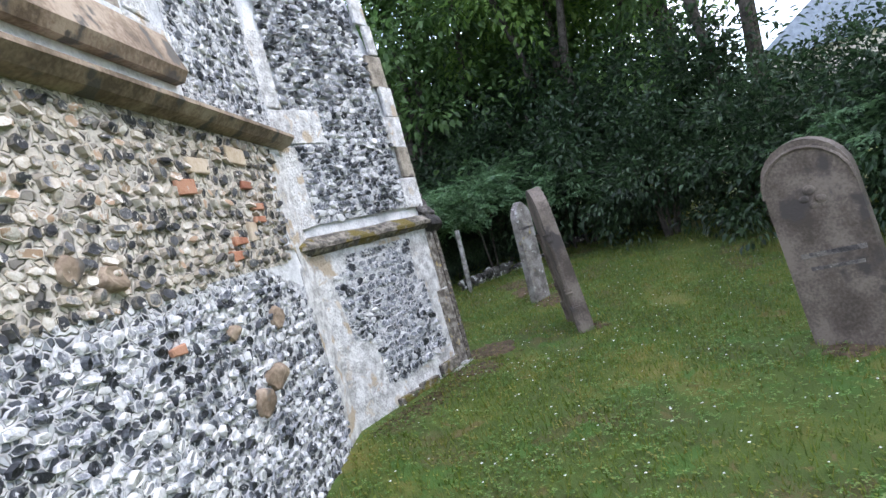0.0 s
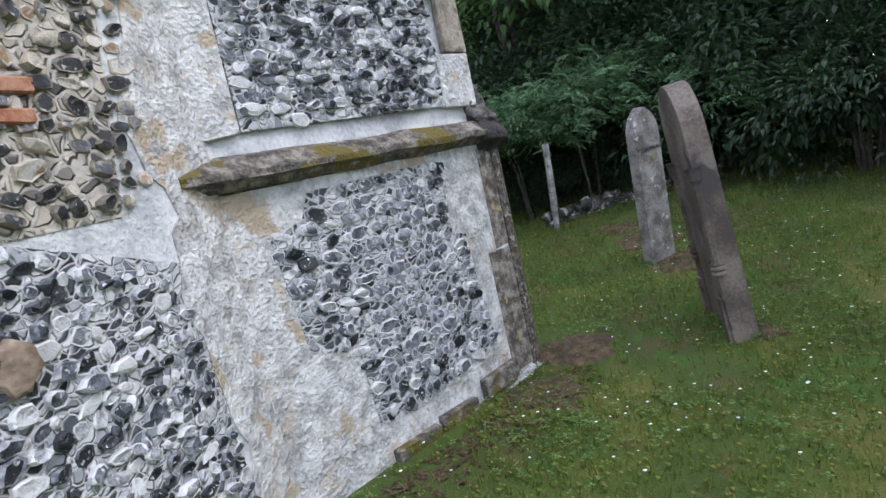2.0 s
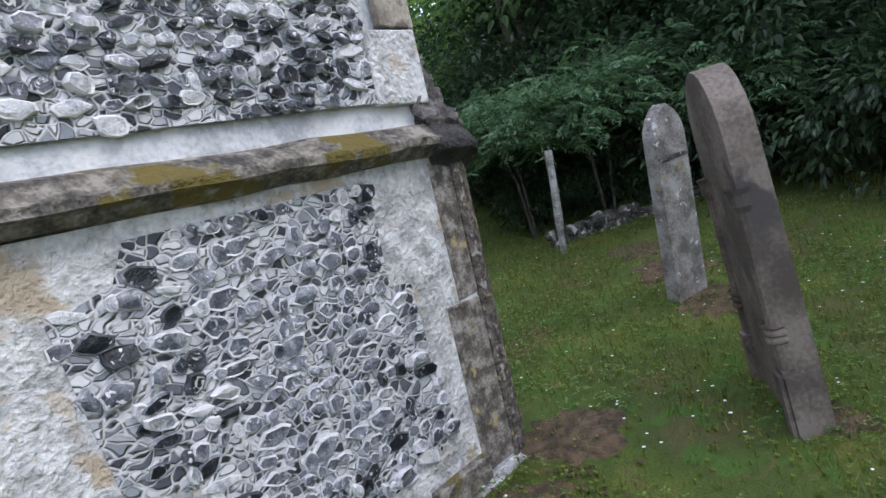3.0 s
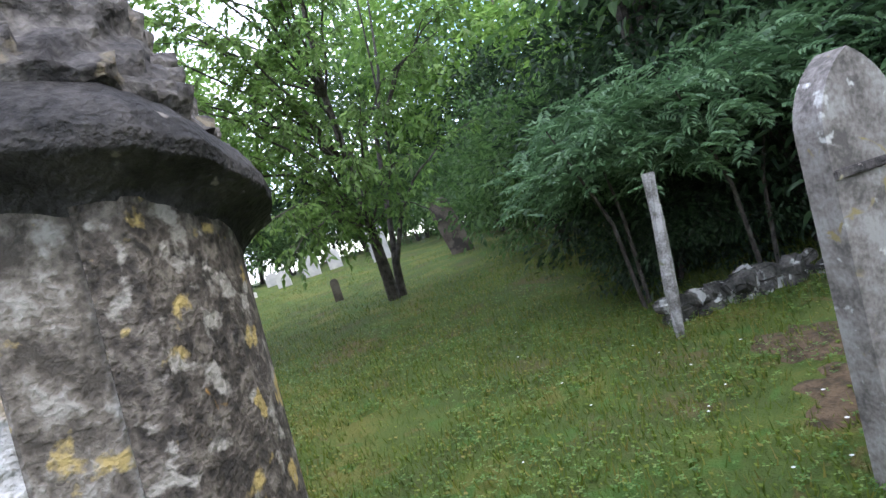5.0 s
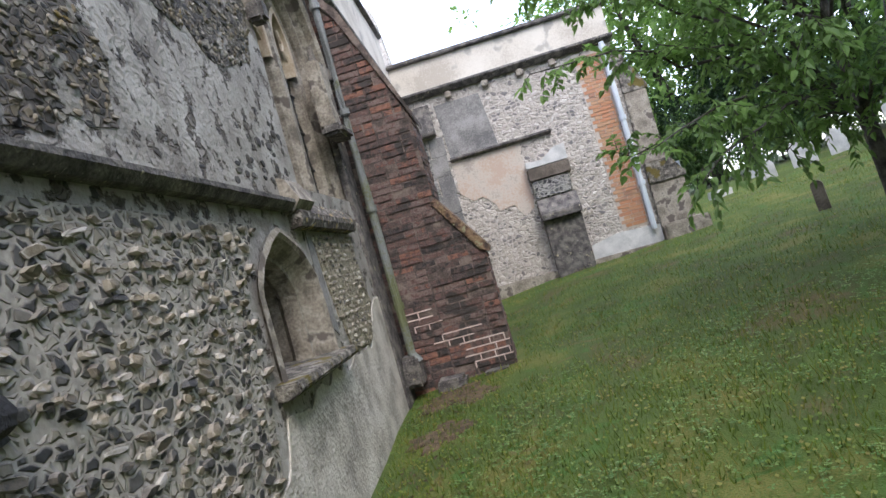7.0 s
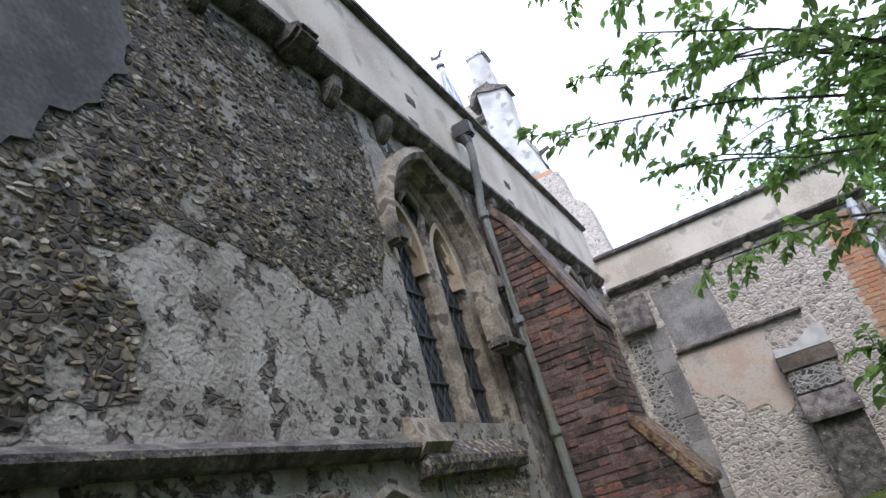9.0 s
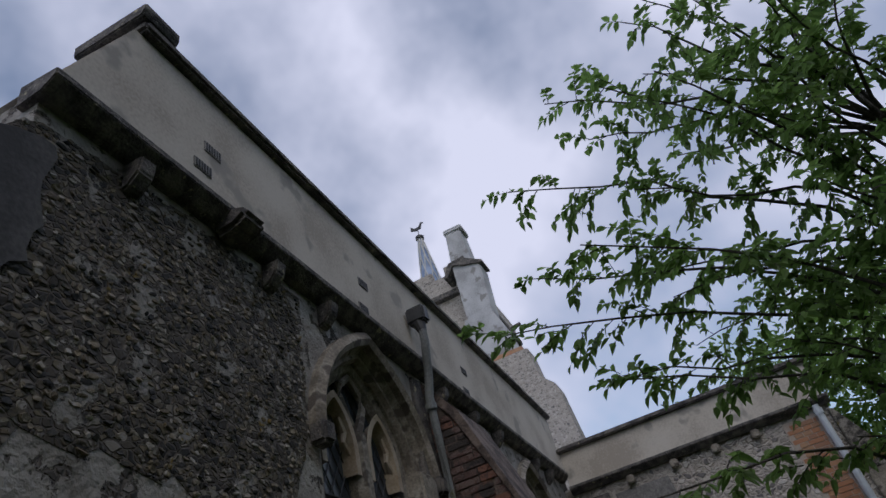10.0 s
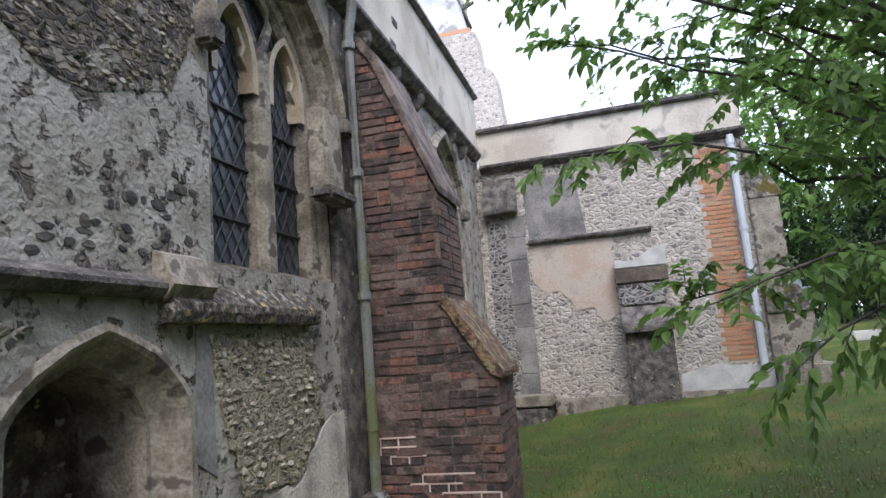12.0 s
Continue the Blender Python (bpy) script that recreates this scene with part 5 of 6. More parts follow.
g2 = gravestone("gravestone", (2.34, -4.31), 0.3, 1.4, 0.11, -25, -2, 4, "grave_lichen", "narrow lichen-spotted gravestone with rounded top", "point")
part("carved_band", box(-0.15, 0.15, -0.065, -0.05, 1.02, 1.05, 0.004), "dark_stone", g2)
g3 = gravestone("gravestone", (0.97, -5.14), 0.66, 1.66, 0.14, -156, 0, 5, "grave", "brown arched gravestone with corner colonnettes, leaning steeply")
for sx in (-0.3, 0.3):
    col = part("colonnette", tube([(sx, -0.06, 0.3), (sx, -0.06, 1.06)], 0.035, 10), "grave", g3)
    part("capital", tube([(sx, -0.06, 1.02), (sx, -0.06, 1.05), (sx, -0.06, 1.1), (sx, -0.06, 1.13)], [0.036, 0.05, 0.05, 0.062], 10), "grave", col)
    part("ring_base", tube([(sx, -0.06, 0.42 + 0.012 * k) for k in range(9)], [0.036, 0.052, 0.052, 0.038, 0.052, 0.052, 0.038, 0.055, 0.055], 10), "grave", col)
    part("foot", box(sx - 0.06, sx + 0.06, -0.11, 0.0, -0.05, 0.3, 0.02), "grave", col)
part("sunk_panel", slab((0, -0.072, 0), (1, 0, 0), (0, -1, 0), arch(-0.24, 0.24, 0.2, 1.12, 1.42), [], 0.01), "grave", g3)

gravestone("gravestone", (5.5, 4.85), 0.15, 0.4, 0.08, -30, -3, 3, "grave", "small dark mossy gravestone in the grass", group="far gravestones")
gravestone("gravestone", (8.2, 4.4), 0.44, 1.2, 0.12, -50, -14, 4, "grave", "tall grey leaning gravestone under the trees", group="far gravestones")
gravestone("gravestone", (9.3, 8.9), 0.5, 1.15, 0.1, -40, -5, 3, "grave_pale", "pale leaning pointed gravestone", "point", group="far gravestones")
for x, y, w, h, yaw in ((7.7, 11.6, 0.6, 0.7, -30), (8.5, 11.4, 0.8, 0.95, -35), (9.2, 11.2, 0.6, 0.9, -30), (8.0, 13.0, 0.6, 0.6, -30)):
    gravestone("gravestone", (x, y), w * 0.65, h * 0.65, 0.1, yaw, -4, 3, "grave_pale", "pale weathered gravestone in the far grass", group="far gravestones")
gravestone("gravestone_cross", (5.6, 12.2), 0.8, 1.5, 0.14, -20, 0, 0, "lead", "blue grey stone cross monument on a stepped base", "cross", "monument")
kerb = tagged(part("grave_kerb", box(5.3, 5.95, 12.0, 12.6, 0.8, 1.12, 0.03), "grave_pale"), "pale stone grave kerb with step", "grave")
tab = tagged(part("flat_tablet", box(6.3, 6.8, 11.5, 11.8, 1.0, 1.26, 0.02), "grave_pale"), "small white flat memorial tablet", "grave")

post = thing("old_post", "leaning weathered grey post spotted with lichen", "post")
bm = tube([(0, 0, -0.4), (0.0, 0, 0.3), (0.02, 0, 0.7), (0.02, 0, 1.06)], [0.046, 0.045, 0.041, 0.043], 7)
bm.faces.new(list(bm.verts)[-7:])
part("shaft", bm, "wood_grey", post)
post.matrix_world = Matrix.Translation((3.53, -2.8, ground_z(3.53, -2.8))) @ Matrix.Rotation(radians(5), 4, "Y")
rr = random.Random(12)
for k in range(44):
    f, tier = (k % 32) / 31, k // 32
    x, y = 3.85 + f * 2.7 + rr.uniform(-0.04, 0.04), -2.62 - f * 1.5 + rr.uniform(-0.06, 0.06)
    s = rr.uniform(0.055, 0.105) * (1.0 if tier == 0 else 0.85)
    bm = box(-s * 1.15, s * 1.15, -s * 0.8, s * 0.8, -s * 0.75, s * 0.75, s * 0.3, cuts=1)
    for v in bm.verts:
        v.co += Vector(noise.noise_vector(v.co * 11 + Vector((k, 0, 0)))) * s * 0.4
    ob = part("rubble_stone", bm, "rubble_lichen")
    ob.location = (x, y, ground_z(x, y) + s * 0.3 + tier * 0.1)
    ob.rotation_euler = (rr.uniform(-0.3, 0.3), rr.uniform(-0.3, 0.3), rr.uniform(-0.7, 0.3))
    tagged(ob, "pale lichened rubble stone of a low broken wall", "stone", group="rubble wall")


# ---------------- trees and shrubs ----------------
def leaf(V, F, p, d, n, ln, w):
    """One oval leaf folded along its rib, from its foot p along d."""
    s = d.cross(n)
    if s.length < 1e-4:
        return
    s.normalize()
    b = len(V)
    up = n * w * 0.4
    V += [p, p + d * ln * 0.3 + s * w * 0.85 + up, p + d * ln * 0.65 + s * w * 0.8 + up * 0.7, p + d * ln - n * ln * 0.18, p + d * ln * 0.65 - s * w * 0.8 + up * 0.7, p + d * ln * 0.3 - s * w * 0.85 + up]
    F += [(b, b + 1, b + 2, b + 3), (b, b + 3, b + 4, b + 5)]


def unit(r):
    while True:
        v = Vector((r.uniform(-1, 1), r.uniform(-1, 1), r.uniform(-1, 1)))
        if 0.05 < v.length < 1:
            return v.normalized()


def crown_mesh(name, seed, mat, n_clumps, per, radius, squash, ln, w, clump=0.3, low=-0.6, hang=0.25):
    r = random.Random(seed)
    V, F = [], []
    for c in range(n_clumps):
        d = unit(r)
        if d.z < low:
            d.z = -d.z
        lump = 0.72 + 0.95 * noise.noise(d * 2.3 + Vector((seed * 3.7, 0, 0)))
        c0 = Vector((d.x, d.y, d.z * squash)) * radius * lump * r.uniform(0.55, 1.05)
        for k in range(per):
            q = unit(r)
            p = c0 + Vector((q.x, q.y, q.z * 0.7)) * clump * r.random() ** 0.5
            dr = (q * 0.7 + d * 0.5 + Vector((0, 0, -hang))).normalized()
            leaf(V, F, p, dr, (unit(r) * 0.6 + Vector((0, 0, 1))).normalized(), ln * r.uniform(0.6, 1.3), w * r.uniform(0.7, 1.2))
    me = bpy.data.meshes.new(name)
    me.from_pydata([tuple(v) for v in V], [], F)
    me.materials.append(M[mat])
    return me


def pinnate_crown(name, seed, mat, count, radius, squash):
    """A crown of feathered leaves: leaflets in pairs along arching stalks."""
    r = random.Random(seed)
    V, F = [], []
    for c in range(count):
        d = unit(r)
        if d.z < -0.5:
            d.z = -d.z
        lump = 0.8 + 0.7 * noise.noise(d * 2.1 + Vector((seed, 0, 0)))
        c0 = Vector((d.x, d.y, d.z * squash)) * radius * lump * r.uniform(0.6, 1.05)
        out = (Vector((d.x, d.y, 0.15)) + unit(r) * 0.6).normalized()
        up = (Vector((0, 0, 1)) + unit(r) * 0.35).normalized()
        side = out.cross(up).normalized()
        ln = r.uniform(0.2, 0.34)
        for k in range(6):
            f = 0.2 + 0.8 * k / 5
            p = c0 + out * ln * f - Vector((0, 0, 1)) * ln * 0.35 * f * f
            for sg in ((1, -1) if k < 5 else (0,)):
                leaf(V, F, p, (side * sg * 0.85 + out * (0.5 if sg else 1.0) - Vector((0, 0, 0.22))).normalized(), up, r.uniform(0.075, 0.125), r.uniform(0.016, 0.024))
    me = bpy.data.meshes.new(name)
    me.from_pydata([tuple(v) for v in V], [], F)
    me.materials.append(M[mat])
    return me


def shrub(name, crown, at, scale, label, stems=5, seed=0, height=1.0, trunk_r=0.03, category="shrub", group=""):
    r = random.Random(seed)
    s = thing(name, label, category, group)
    bm = bmesh.new()
    for k in range(stems):
        a = r.uniform(0, 6.28)
        tube([(0.1 * math.cos(a), 0.1 * math.sin(a), -0.3), (0.3 * math.cos(a), 0.3 * math.sin(a), height * 0.6), (0.9 * math.cos(a), 0.9 * math.sin(a), height * 1.3)], [trunk_r, trunk_r * 0.8, trunk_r * 0.3], 6, bm)
    part("trunk", bm, "bark", s)
    ob = new("crown", crown)
    ob.location = (0, 0, height)
    ob.parent = s
    s.matrix_world = Matrix.Translation((at[0], at[1], ground_z(at[0], at[1]))) @ Matrix.Rotation(r.uniform(0, 6.28), 4, "Z") @ Matrix.Diagonal((scale, scale, scale, 1))
    return s


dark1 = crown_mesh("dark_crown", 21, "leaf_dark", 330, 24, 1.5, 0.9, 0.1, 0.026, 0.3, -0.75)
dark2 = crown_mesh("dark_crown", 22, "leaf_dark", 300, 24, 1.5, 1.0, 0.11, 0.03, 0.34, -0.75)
mid1 = pinnate_crown("green_crown", 23, "leaf_elder", 620, 1.5, 0.62)
tall1 = crown_mesh("tall_crown", 24, "leaf_bright", 330, 24, 1.6, 1.15, 0.09, 0.03, 0.26, -0.9)
mid2 = crown_mesh("green_crown", 27, "leaf_mid", 320, 24, 1.5, 0.95, 0.1, 0.03, 0.3, -0.75)
tall2 = crown_mesh("tall_crown", 25, "leaf_mid", 360, 24, 1.6, 1.2, 0.09, 0.028, 0.28, -0.9)
rs = random.Random(31)
front = [(-0.6, -12.0), (1.2, -10.9), (2.8, -9.4), (4.3, -7.6), (5.2, -5.9), (6.2, -4.3), (6.4, -2.4), (6.7, -0.6), (7.7, 1.2), (9.2, 3.0), (10.4, 5.2), (11.4, 7.6), (12.0, 10.5), (12.0, 13.5), (10.5, 16.5), (8.0, 18.0), (5.6, 18.5)]
for k, (x, y) in enumerate(front):
    shrub("shrub", mid2 if y > 0.5 else (dark1, dark2)[k % 2], (x, y), rs.uniform(0.95, 1.25), "dense green shrub at the edge of the churchyard", seed=k, height=0.95, group="boundary shrubs")
    dx, dy = (1.5, -1.2) if y < 2 else (1.8, 0.6)
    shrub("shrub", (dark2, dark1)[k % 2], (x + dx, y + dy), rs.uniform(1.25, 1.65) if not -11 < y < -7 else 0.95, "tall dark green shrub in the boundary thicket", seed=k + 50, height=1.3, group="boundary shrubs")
for k, (x, y, sc, cr) in enumerate(((1.0, -15, 2.4, tall2), (4.2, -15, 2.6, tall1), (9.4, -4.6, 2.0, tall2), (8.9, -1.6, 2.2, tall2), (11.5, -2.5, 2.8, tall1), (12.4, 1.8, 1.9, tall1), (14.5, 5.5, 2.0, tall1), (14.5, 10.0, 3.0, tall1), (14.0, 16.0, 3.0, tall2), (9.5, 21.0, 3.0, tall1), (5.0, 23.0, 2.8, tall1), (-3.5, -17, 2.6, tall1))):
    shrub("tree", cr, (x, y), sc, "tall leafy tree in the wood behind the churchyard", 2, k + 80, 1.9, 0.08, "tree", "woodland trees")
# High crowns added to shade the grass; the last two stand out of view.
for k, (x, y, sc, cr) in enumerate(((6.6, -7.6, 1.65, tall2), (7.4, -4.2, 1.6, tall1), (7.6, -0.8, 1.6, tall2), (9.0, -6.9, 1.7, tall1), (3.6, -11.0, 1.6, tall2), (0.8, -12.6, 1.6, tall1))):
    shrub("tree", cr, (x, y), sc, "tall tree with a high crown, added over the churchyard edge to shade the grass", 3, k + 140, 3.9, 0.07, "tree", "woodland trees")
for k, (x, y, sc, hh) in enumerate(((4.3, -2.15, 0.66, 1.75), (4.95, -2.8, 0.72, 1.7), (5.3, -1.6, 0.8, 1.35), (5.9, -2.9, 0.9, 1.45), (3.2, -8.6, 0.8, 1.2), (6.3, -0.9, 0.8, 1.3), (5.6, -4.2, 0.75, 1.5))):
    shrub("elder_shrub", mid1, (x, y), sc, "elder-like shrub with pale blue-green leaflets overhanging the grass", 2, k + 120, hh, group="leafy shrubs")


for k, (x, y, sc) in enumerate(((4.95, -1.95, 0.5), (5.6, -2.5, 0.55), (6.2, -3.4, 0.6))):
    shrub("shrub", dark1, (x, y), sc, "low dark shrub filling the thicket behind the post", 3, k + 160, 0.75, group="boundary shrubs")


def young_tree():
    t = thing("young_tree", "young two-stemmed cherry tree with fresh green leaves", "tree")
    r = random.Random(77)
    stems = [[(5.15, 2.6, 0.3), (5.1, 2.6, 1.0), (5.04, 2.6, 1.7), (4.97, 2.6, 2.6), (4.84, 2.55, 3.6), (4.84, 2.5, 5.0), (4.7, 2.3, 6.6)],
             [(5.28, 2.66, 0.3), (5.36, 2.7, 1.0), (5.44, 2.7, 1.5), (5.7, 2.8, 3.0), (6.15, 2.9, 4.1), (6.5, 3.1, 5.6)],
             [(5.3, 2.6, 0.35), (5.3, 2.55, 1.1), (5.5, 2.4, 1.8), (5.55, 2.3, 3.2), (5.5, 2.1, 5.0)]]
    for s, r0 in zip(stems, (0.1, 0.065, 0.05)):
        part("trunk", tube(s, [r0 * (1 - 0.8 * k / (len(s) - 1)) for k in range(len(s))], 9), "bark", t)
    tips = [(1.65, 1.0, 5.1), (1.6, 1.0, 4.25), (1.15, 1.0, 3.95), (1.9, 1.0, 3.3), (2.5, 1.0, 4.6), (3.4, 1.0, 4.9), (1.8, 0.5, 2.5), (2.45, 0.4, 1.75), (2.7, 0.4, 1.45), (1.9, 1.5, 3.5), (2.4, 1.5, 1.8), (2.0, 0.3, 3.9), (3.2, 0.0, 3.4), (3.5, 0.2, 4.4), (3.9, 0.4, 3.0), (3.5, 0.2, 2.3), (2.2, 1.6, 4.2), (2.9, 1.2, 2.6), (3.1, 1.6, 3.6), (2.8, 0.6, 3.0), (3.0, 1.0, 5.6), (2.4, 1.2, 5.4), (4.2, 0.2, 2.2), (4.6, 0.6, 1.6), (3.7, 1.4, 1.5)]
    tips += [(3.0, 0.6, 5.8), (3.4, 0.4, 5.5), (2.6, 0.6, 5.3), (3.8, 0.5, 5.3), (4.2, 0.6, 5.1), (2.2, 0.8, 5.6), (3.3, 0.9, 6.3), (4.0, 0.9, 6.2), (3.7, 0.2, 4.9), (2.9, 0.3, 4.9)]
    while len(tips) < 48:
        d = unit(r)
        p = Vector((4.9, 2.4, 4.2)) + Vector((d.x * 2.7, d.y * 2.5, d.z * 2.5)) * r.uniform(0.55, 1.0)
        if p.z > 2.7 and p.x > 1.9:
            tips.append(tuple(p))
    V, F = [], []

    def spray(bm, a, d, ln):
        """A drooping twig with leaves hung alternately along it."""
        pts = [a + d * ln * f + Vector((0, 0, -0.35 * ln * f * f)) for f in (0, 0.35, 0.7, 1.0)]
        tube(pts, [0.0045, 0.0035, 0.0025, 0.0012], 3, bm)
        side = d.cross(Vector((0, 0, 1)))
        m = max(4, int(ln / 0.026))
        for q in range(m):
            f = 0.12 + 0.88 * (q + r.random()) / m
            p = a + d * ln * f + Vector((0, 0, -0.35 * ln * f * f))
            dd = (side * (1 if q % 2 else -1) * 0.8 + d * 0.6 + unit(r) * 0.45 + Vector((0, 0, -0.5))).normalized()
            leaf(V, F, p, dd, (unit(r) * 0.55 + Vector((0, 0, 1))).normalized(), r.uniform(0.058, 0.105), r.uniform(0.021, 0.031))

    for tip in tips:
        tip = Vector(tip)
        s = stems[0] if tip.x < 5 else r.choice(stems[1:])
        best = min((Vector(q) for q in s[2:]), key=lambda q: abs((tip.z - q.z) - 0.35 * (tip - q).length) + 0.2 * (tip - q).length)
        L = (tip - best).length
        midp = (best + tip) / 2 + Vector((r.uniform(-0.15, 0.15), r.uniform(-0.15, 0.15), 0.16 * L))
        pts = [best.lerp(midp, f).lerp(midp.lerp(tip, f), f) for f in [k / 9 for k in range(10)]]
        pts = [p + Vector(noise.noise_vector(p * 1.7)) * 0.16 * math.sin(math.pi * k / 9) for k, p in enumerate(pts)]
        bm = tube(pts, [0.02 * (1 - 0.9 * k / 9) + 0.0025 for k in range(10)], 5)
        n = max(5, int(L * 6.2))
        for k in range(n):
            f = 0.22 + 0.78 * (k + r.random()) / n
            g0 = min(8, int(f * 9))
            a = pts[g0].lerp(pts[g0 + 1], f * 9 - g0)
            along = (pts[g0 + 1] - pts[g0]).normalized()
            d = (unit(r) * 0.9 + along * 0.8 + Vector((0, 0, -0.05))).normalized()
            ln = r.uniform(0.2, 0.55) * (1.15 - 0.5 * f)
            spray(bm, a, d, ln)
            if r.random() < 0.7:
                spray(bm, a + d * ln * 0.4, (d + unit(r) * 0.8).normalized(), ln * 0.6)
        part("limb", bm, "bark", t)
    ob = raw("crown", V, F, "leaf_cherry", t)
    ob["kind"] = "stuff"


young_tree()

# slate roof and chimney of a house beyond the wood
house = thing("house", "house with a grey slate roof beyond the trees", "house")
part("wall", box(30.0, 36.0, -17.0, -9.5, -0.5, 5.0), "render", house)
part("roof", prism([(-17.4, 4.9), (-9.1, 4.9), (-13.2, 7.6)], "x", 29.6, 36.4), "lead", house)
part("chimney", box(31.0, 31.8, -14.6, -13.8, 6.4, 8.6, 0.03), "brick_mortar", house)

# ---------------- grass and small growth ----------------
def footprint(x, y):
    """Whether the church stands here."""
    if x < 0.05 and y > -2.7:
        return True
    if y > FY - 0.15 and x < 4.8:
        return True
    if x < 1.2 and 2.3 < y < 3.1:
        return True
    if inside([(-1.9, -3.8), (0.3, -4.05), (0.75, -3.6), (0.1, -2.5), (-1, -2.6)], x, y):
        return True
    return y > -3.25 + 0.33 * x and x < 0.0


def bare_patch(cx, cy, r, seed):
    """Trodden bare earth with a ragged edge, lying just over the turf."""
    vs = [(cx, cy, ground_z(cx, cy) + 0.02)]
    for ring in (0.5, 0.8, 1.0):
        for k in range(28):
            a = k * math.pi / 14
            q = r * ring * (0.8 + 0.4 * noise.noise(Vector((math.cos(a) * 1.8 + seed, math.sin(a) * 1.8, 0))) + 0.4 * noise.noise(Vector((math.cos(a) * 6 + seed, math.sin(a) * 6, 5))))
            x, y = cx + q * math.cos(a), cy + q * math.sin(a)
            vs.append((x, y, ground_z(x, y) + (0.014 if ring < 0.9 else -0.02) + 0.03 * noise.noise(Vector((x * 1.1, y * 1.1, 0))) + 0.01 * noise.noise(Vector((x * 14, y * 14, 0)))))
    fs = [(0, 1 + k, 1 + (k + 1) % 28) for k in range(28)]
    for q in (0, 1):
        fs += [(1 + q * 28 + k, 29 + q * 28 + k, 29 + q * 28 + (k + 1) % 28, 1 + q * 28 + (k + 1) % 28) for k in range(28)]
    return tagged(raw("bare_soil", vs, fs, "soil", smooth=True), "dry bare earth worn through the grass", "soil", kind="structure")


bare_patch(0.45, -4.2, 0.36, 1)
bare_patch(-0.2, -4.25, 0.32, 2)
bare_patch(0.8, -5.35, 0.22, 3)
bare_patch(2.3, -4.5, 0.4, 4)
bare_patch(2.95, -4.05, 0.45, 8)
bare_patch(3.45, -3.6, 0.4, 9)
bare_patch(-0.8, -7.5, 0.26, 5)
bare_patch(0.45, 0.8, 0.4, 6)
bare_patch(0.5, 1.8, 0.45, 7)

rg = random.Random(55)
V, F = [], []
n = 0
while n < 150000:
    x, y = rg.uniform(-6, 9), rg.uniform(-9, 11)
    near = min(1.0, max(0.15, 1.25 - math.hypot(x - 1.2, y + 4.2) / 9))
    if rg.random() > near or footprint(x, y):
        n += 0.2
        continue
    dens = noise.noise(Vector((x * 0.9, y * 0.9, 3)))
    if dens < -0.25 and rg.random() < 0.75:
        n += 0.3
        continue
    z0 = ground_z(x, y) + 0.03 * noise.noise(Vector((x * 1.1, y * 1.1, 0))) - 0.005
    a = rg.uniform(0, 6.28)
    h = rg.uniform(0.025, 0.075)
    dx, dy = math.cos(a), math.sin(a)
    w = rg.uniform(0.0025, 0.0055)
    lx, ly = rg.uniform(-0.03, 0.03), rg.uniform(-0.03, 0.03)
    b = len(V)
    V += [(x - dx * w, y - dy * w, z0), (x + dx * w, y + dy * w, z0), (x + lx, y + ly, z0 + h)]
    F.append((b, b + 1, b + 2))
    if rg.random() < 0.25:
        b = len(V)
        r = rg.uniform(0.006, 0.014)
        zz = z0 + rg.uniform(0.015, 0.035)
        V += [(x + r, y, zz), (x, y + r, zz + 0.004), (x - r, y, zz), (x, y - r, zz - 0.004)]
        F.append((b, b + 1, b + 2, b + 3))
    n += 1
ob = raw("grass_blades", V, F, "blade")
tagged(ob, "short grass blades and clover of the churchyard lawn", "grass", kind="stuff")
V, F = [], []
k = 0
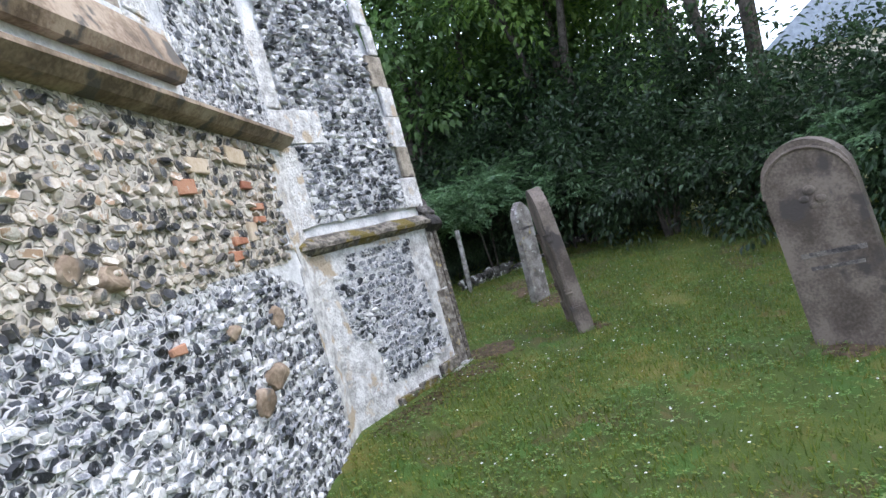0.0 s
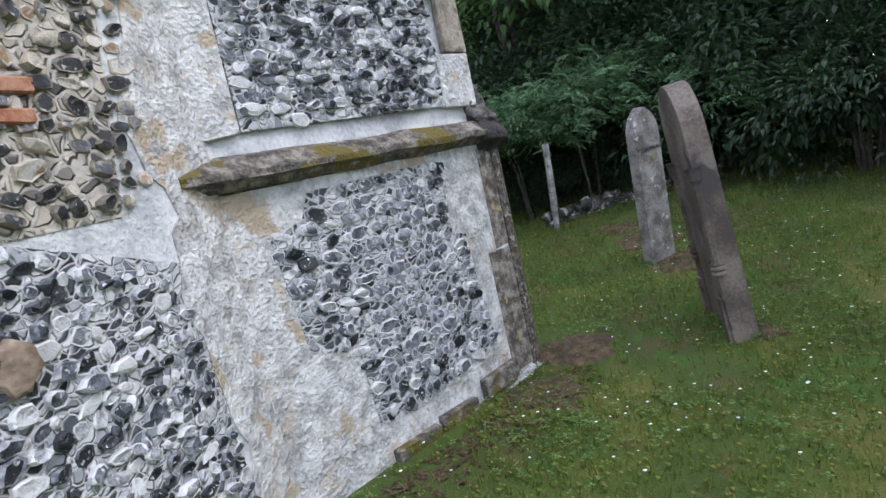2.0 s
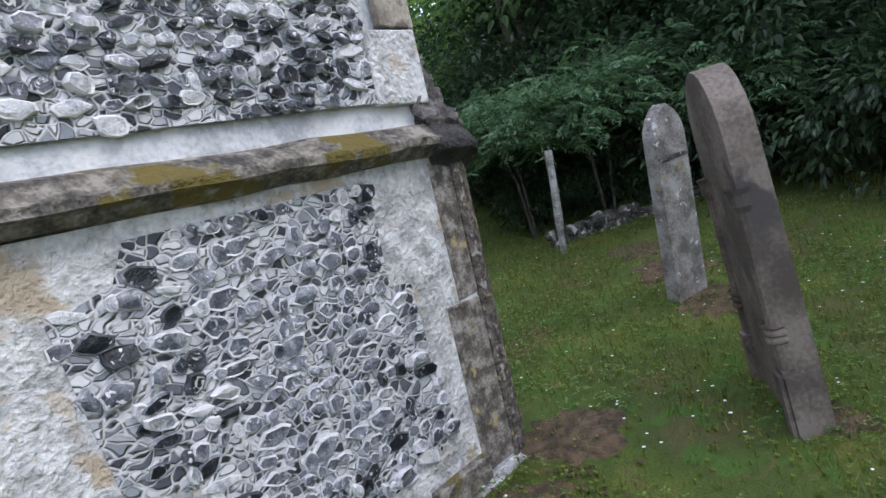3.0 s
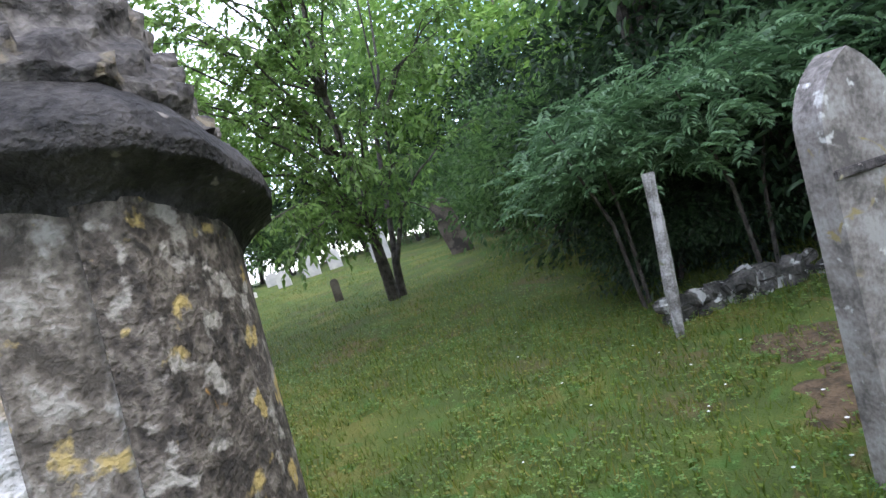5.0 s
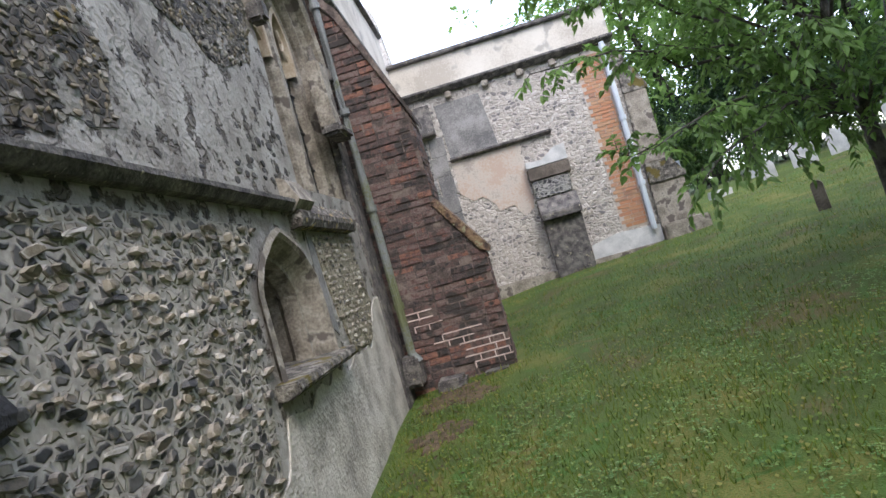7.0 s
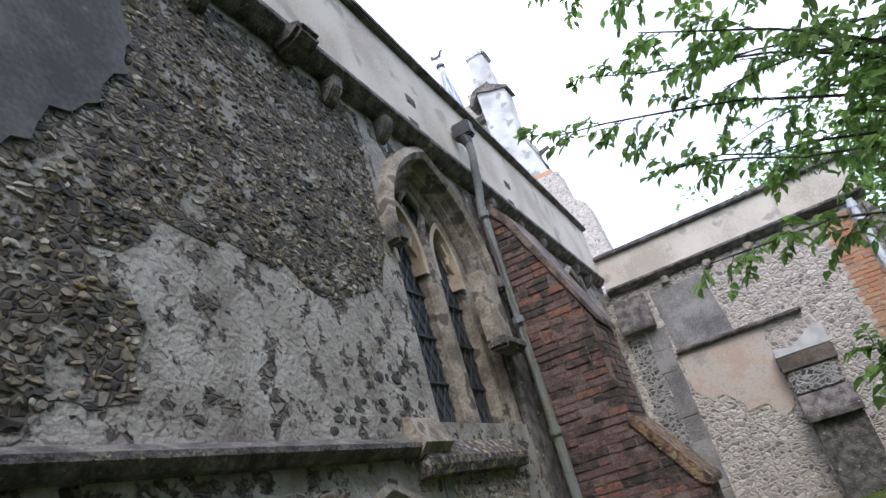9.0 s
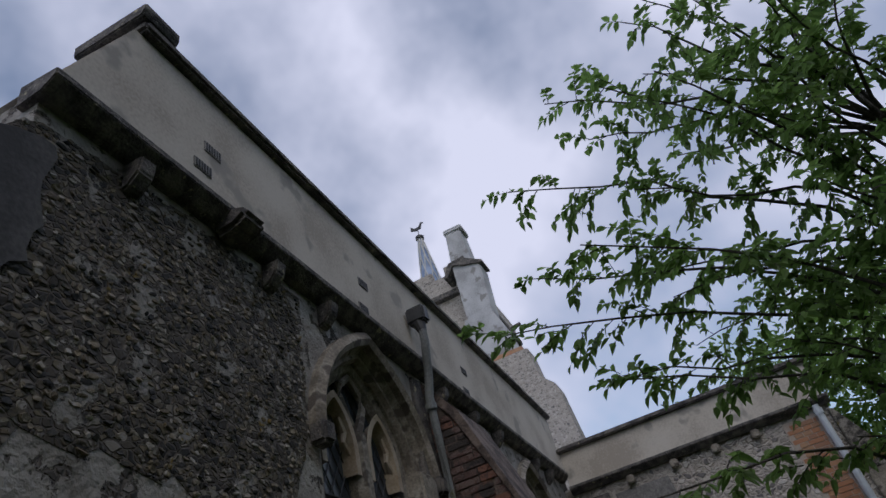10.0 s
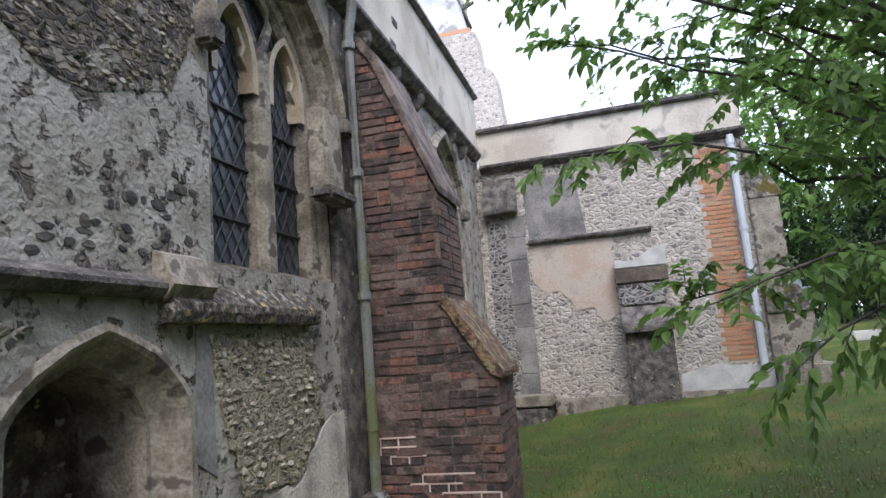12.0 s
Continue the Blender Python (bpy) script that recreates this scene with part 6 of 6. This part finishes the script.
while k < 48000:
    x, y = rg.uniform(-5.5, 5.0), rg.uniform(-8.5, 1.5)
    k += 1
    if footprint(x, y) or noise.noise(Vector((x * 1.4, y * 1.4, 9))) + 0.35 * noise.noise(Vector((x * 5, y * 5, 2))) < rg.uniform(-0.25, 0.3):
        continue
    z0 = ground_z(x, y) + 0.03 * noise.noise(Vector((x * 1.1, y * 1.1, 0))) + rg.uniform(0.02, 0.05)
    a, r = rg.uniform(0, 6.28), rg.uniform(0.007, 0.013)
    for q in (0, 2.09, 4.19):
        c, d = math.cos(a + q), math.sin(a + q)
        b = len(V)
        tip = rg.uniform(-0.006, 0.008)
        V += [(x, y, z0), (x + c * r - d * r * 0.7, y + d * r + c * r * 0.7, z0 + tip), (x + c * r * 1.9, y + d * r * 1.9, z0 + tip), (x + c * r + d * r * 0.7, y + d * r - c * r * 0.7, z0 + tip)]
        F.append((b, b + 1, b + 2, b + 3))
ob = raw("clover_leaves", V, F, "clover")
tagged(ob, "clover leaves growing in patches through the short grass", "clover", kind="stuff")
V, F = [], []
for k in range(420):
    x, y = rg.gauss(0.3, 2.4), rg.gauss(-5.3, 1.6)
    if footprint(x, y):
        continue
    z0 = ground_z(x, y) + 0.055
    r = rg.uniform(0.006, 0.011)
    b = len(V)
    V += [(x + r * math.cos(q), y + r * math.sin(q), z0) for q in (0, 1.05, 2.1, 3.15, 4.2, 5.25)] + [(x, y, z0 + 0.004)]
    F += [(b + i, b + (i + 1) % 6, b + 6) for i in range(6)]
ob = raw("clover_flowers", V, F, "daisy")
tagged(ob, "tiny white clover flowers in the grass", "flowers", kind="stuff")
V, F = [], []
for k in range(900):
    s = rg.random()
    x, y = (-1.8 + 2.2 * s + rg.gauss(0, 0.1), -3.92 - 0.27 * s - abs(rg.gauss(0, 0.18))) if k % 3 else (0.2 + abs(rg.gauss(0, 0.25)), -2.3 + 4.4 * s)
    z0 = ground_z(x, y) + 0.012
    a = rg.uniform(0, 6.28)
    r = rg.uniform(0.015, 0.035)
    b = len(V)
    V += [(x + r * math.cos(a), y + r * math.sin(a), z0), (x - r * 0.4 * math.sin(a), y + r * 0.4 * math.cos(a), z0 + 0.008), (x - r * math.cos(a), y - r * math.sin(a), z0 + 0.002), (x + r * 0.4 * math.sin(a), y - r * 0.4 * math.cos(a), z0 + 0.006)]
    F.append((b, b + 1, b + 2, b + 3))
ob = raw("dead_leaves", V, F, "soil")
tagged(ob, "brown leaf litter along the foot of the walls", "litter", kind="stuff")
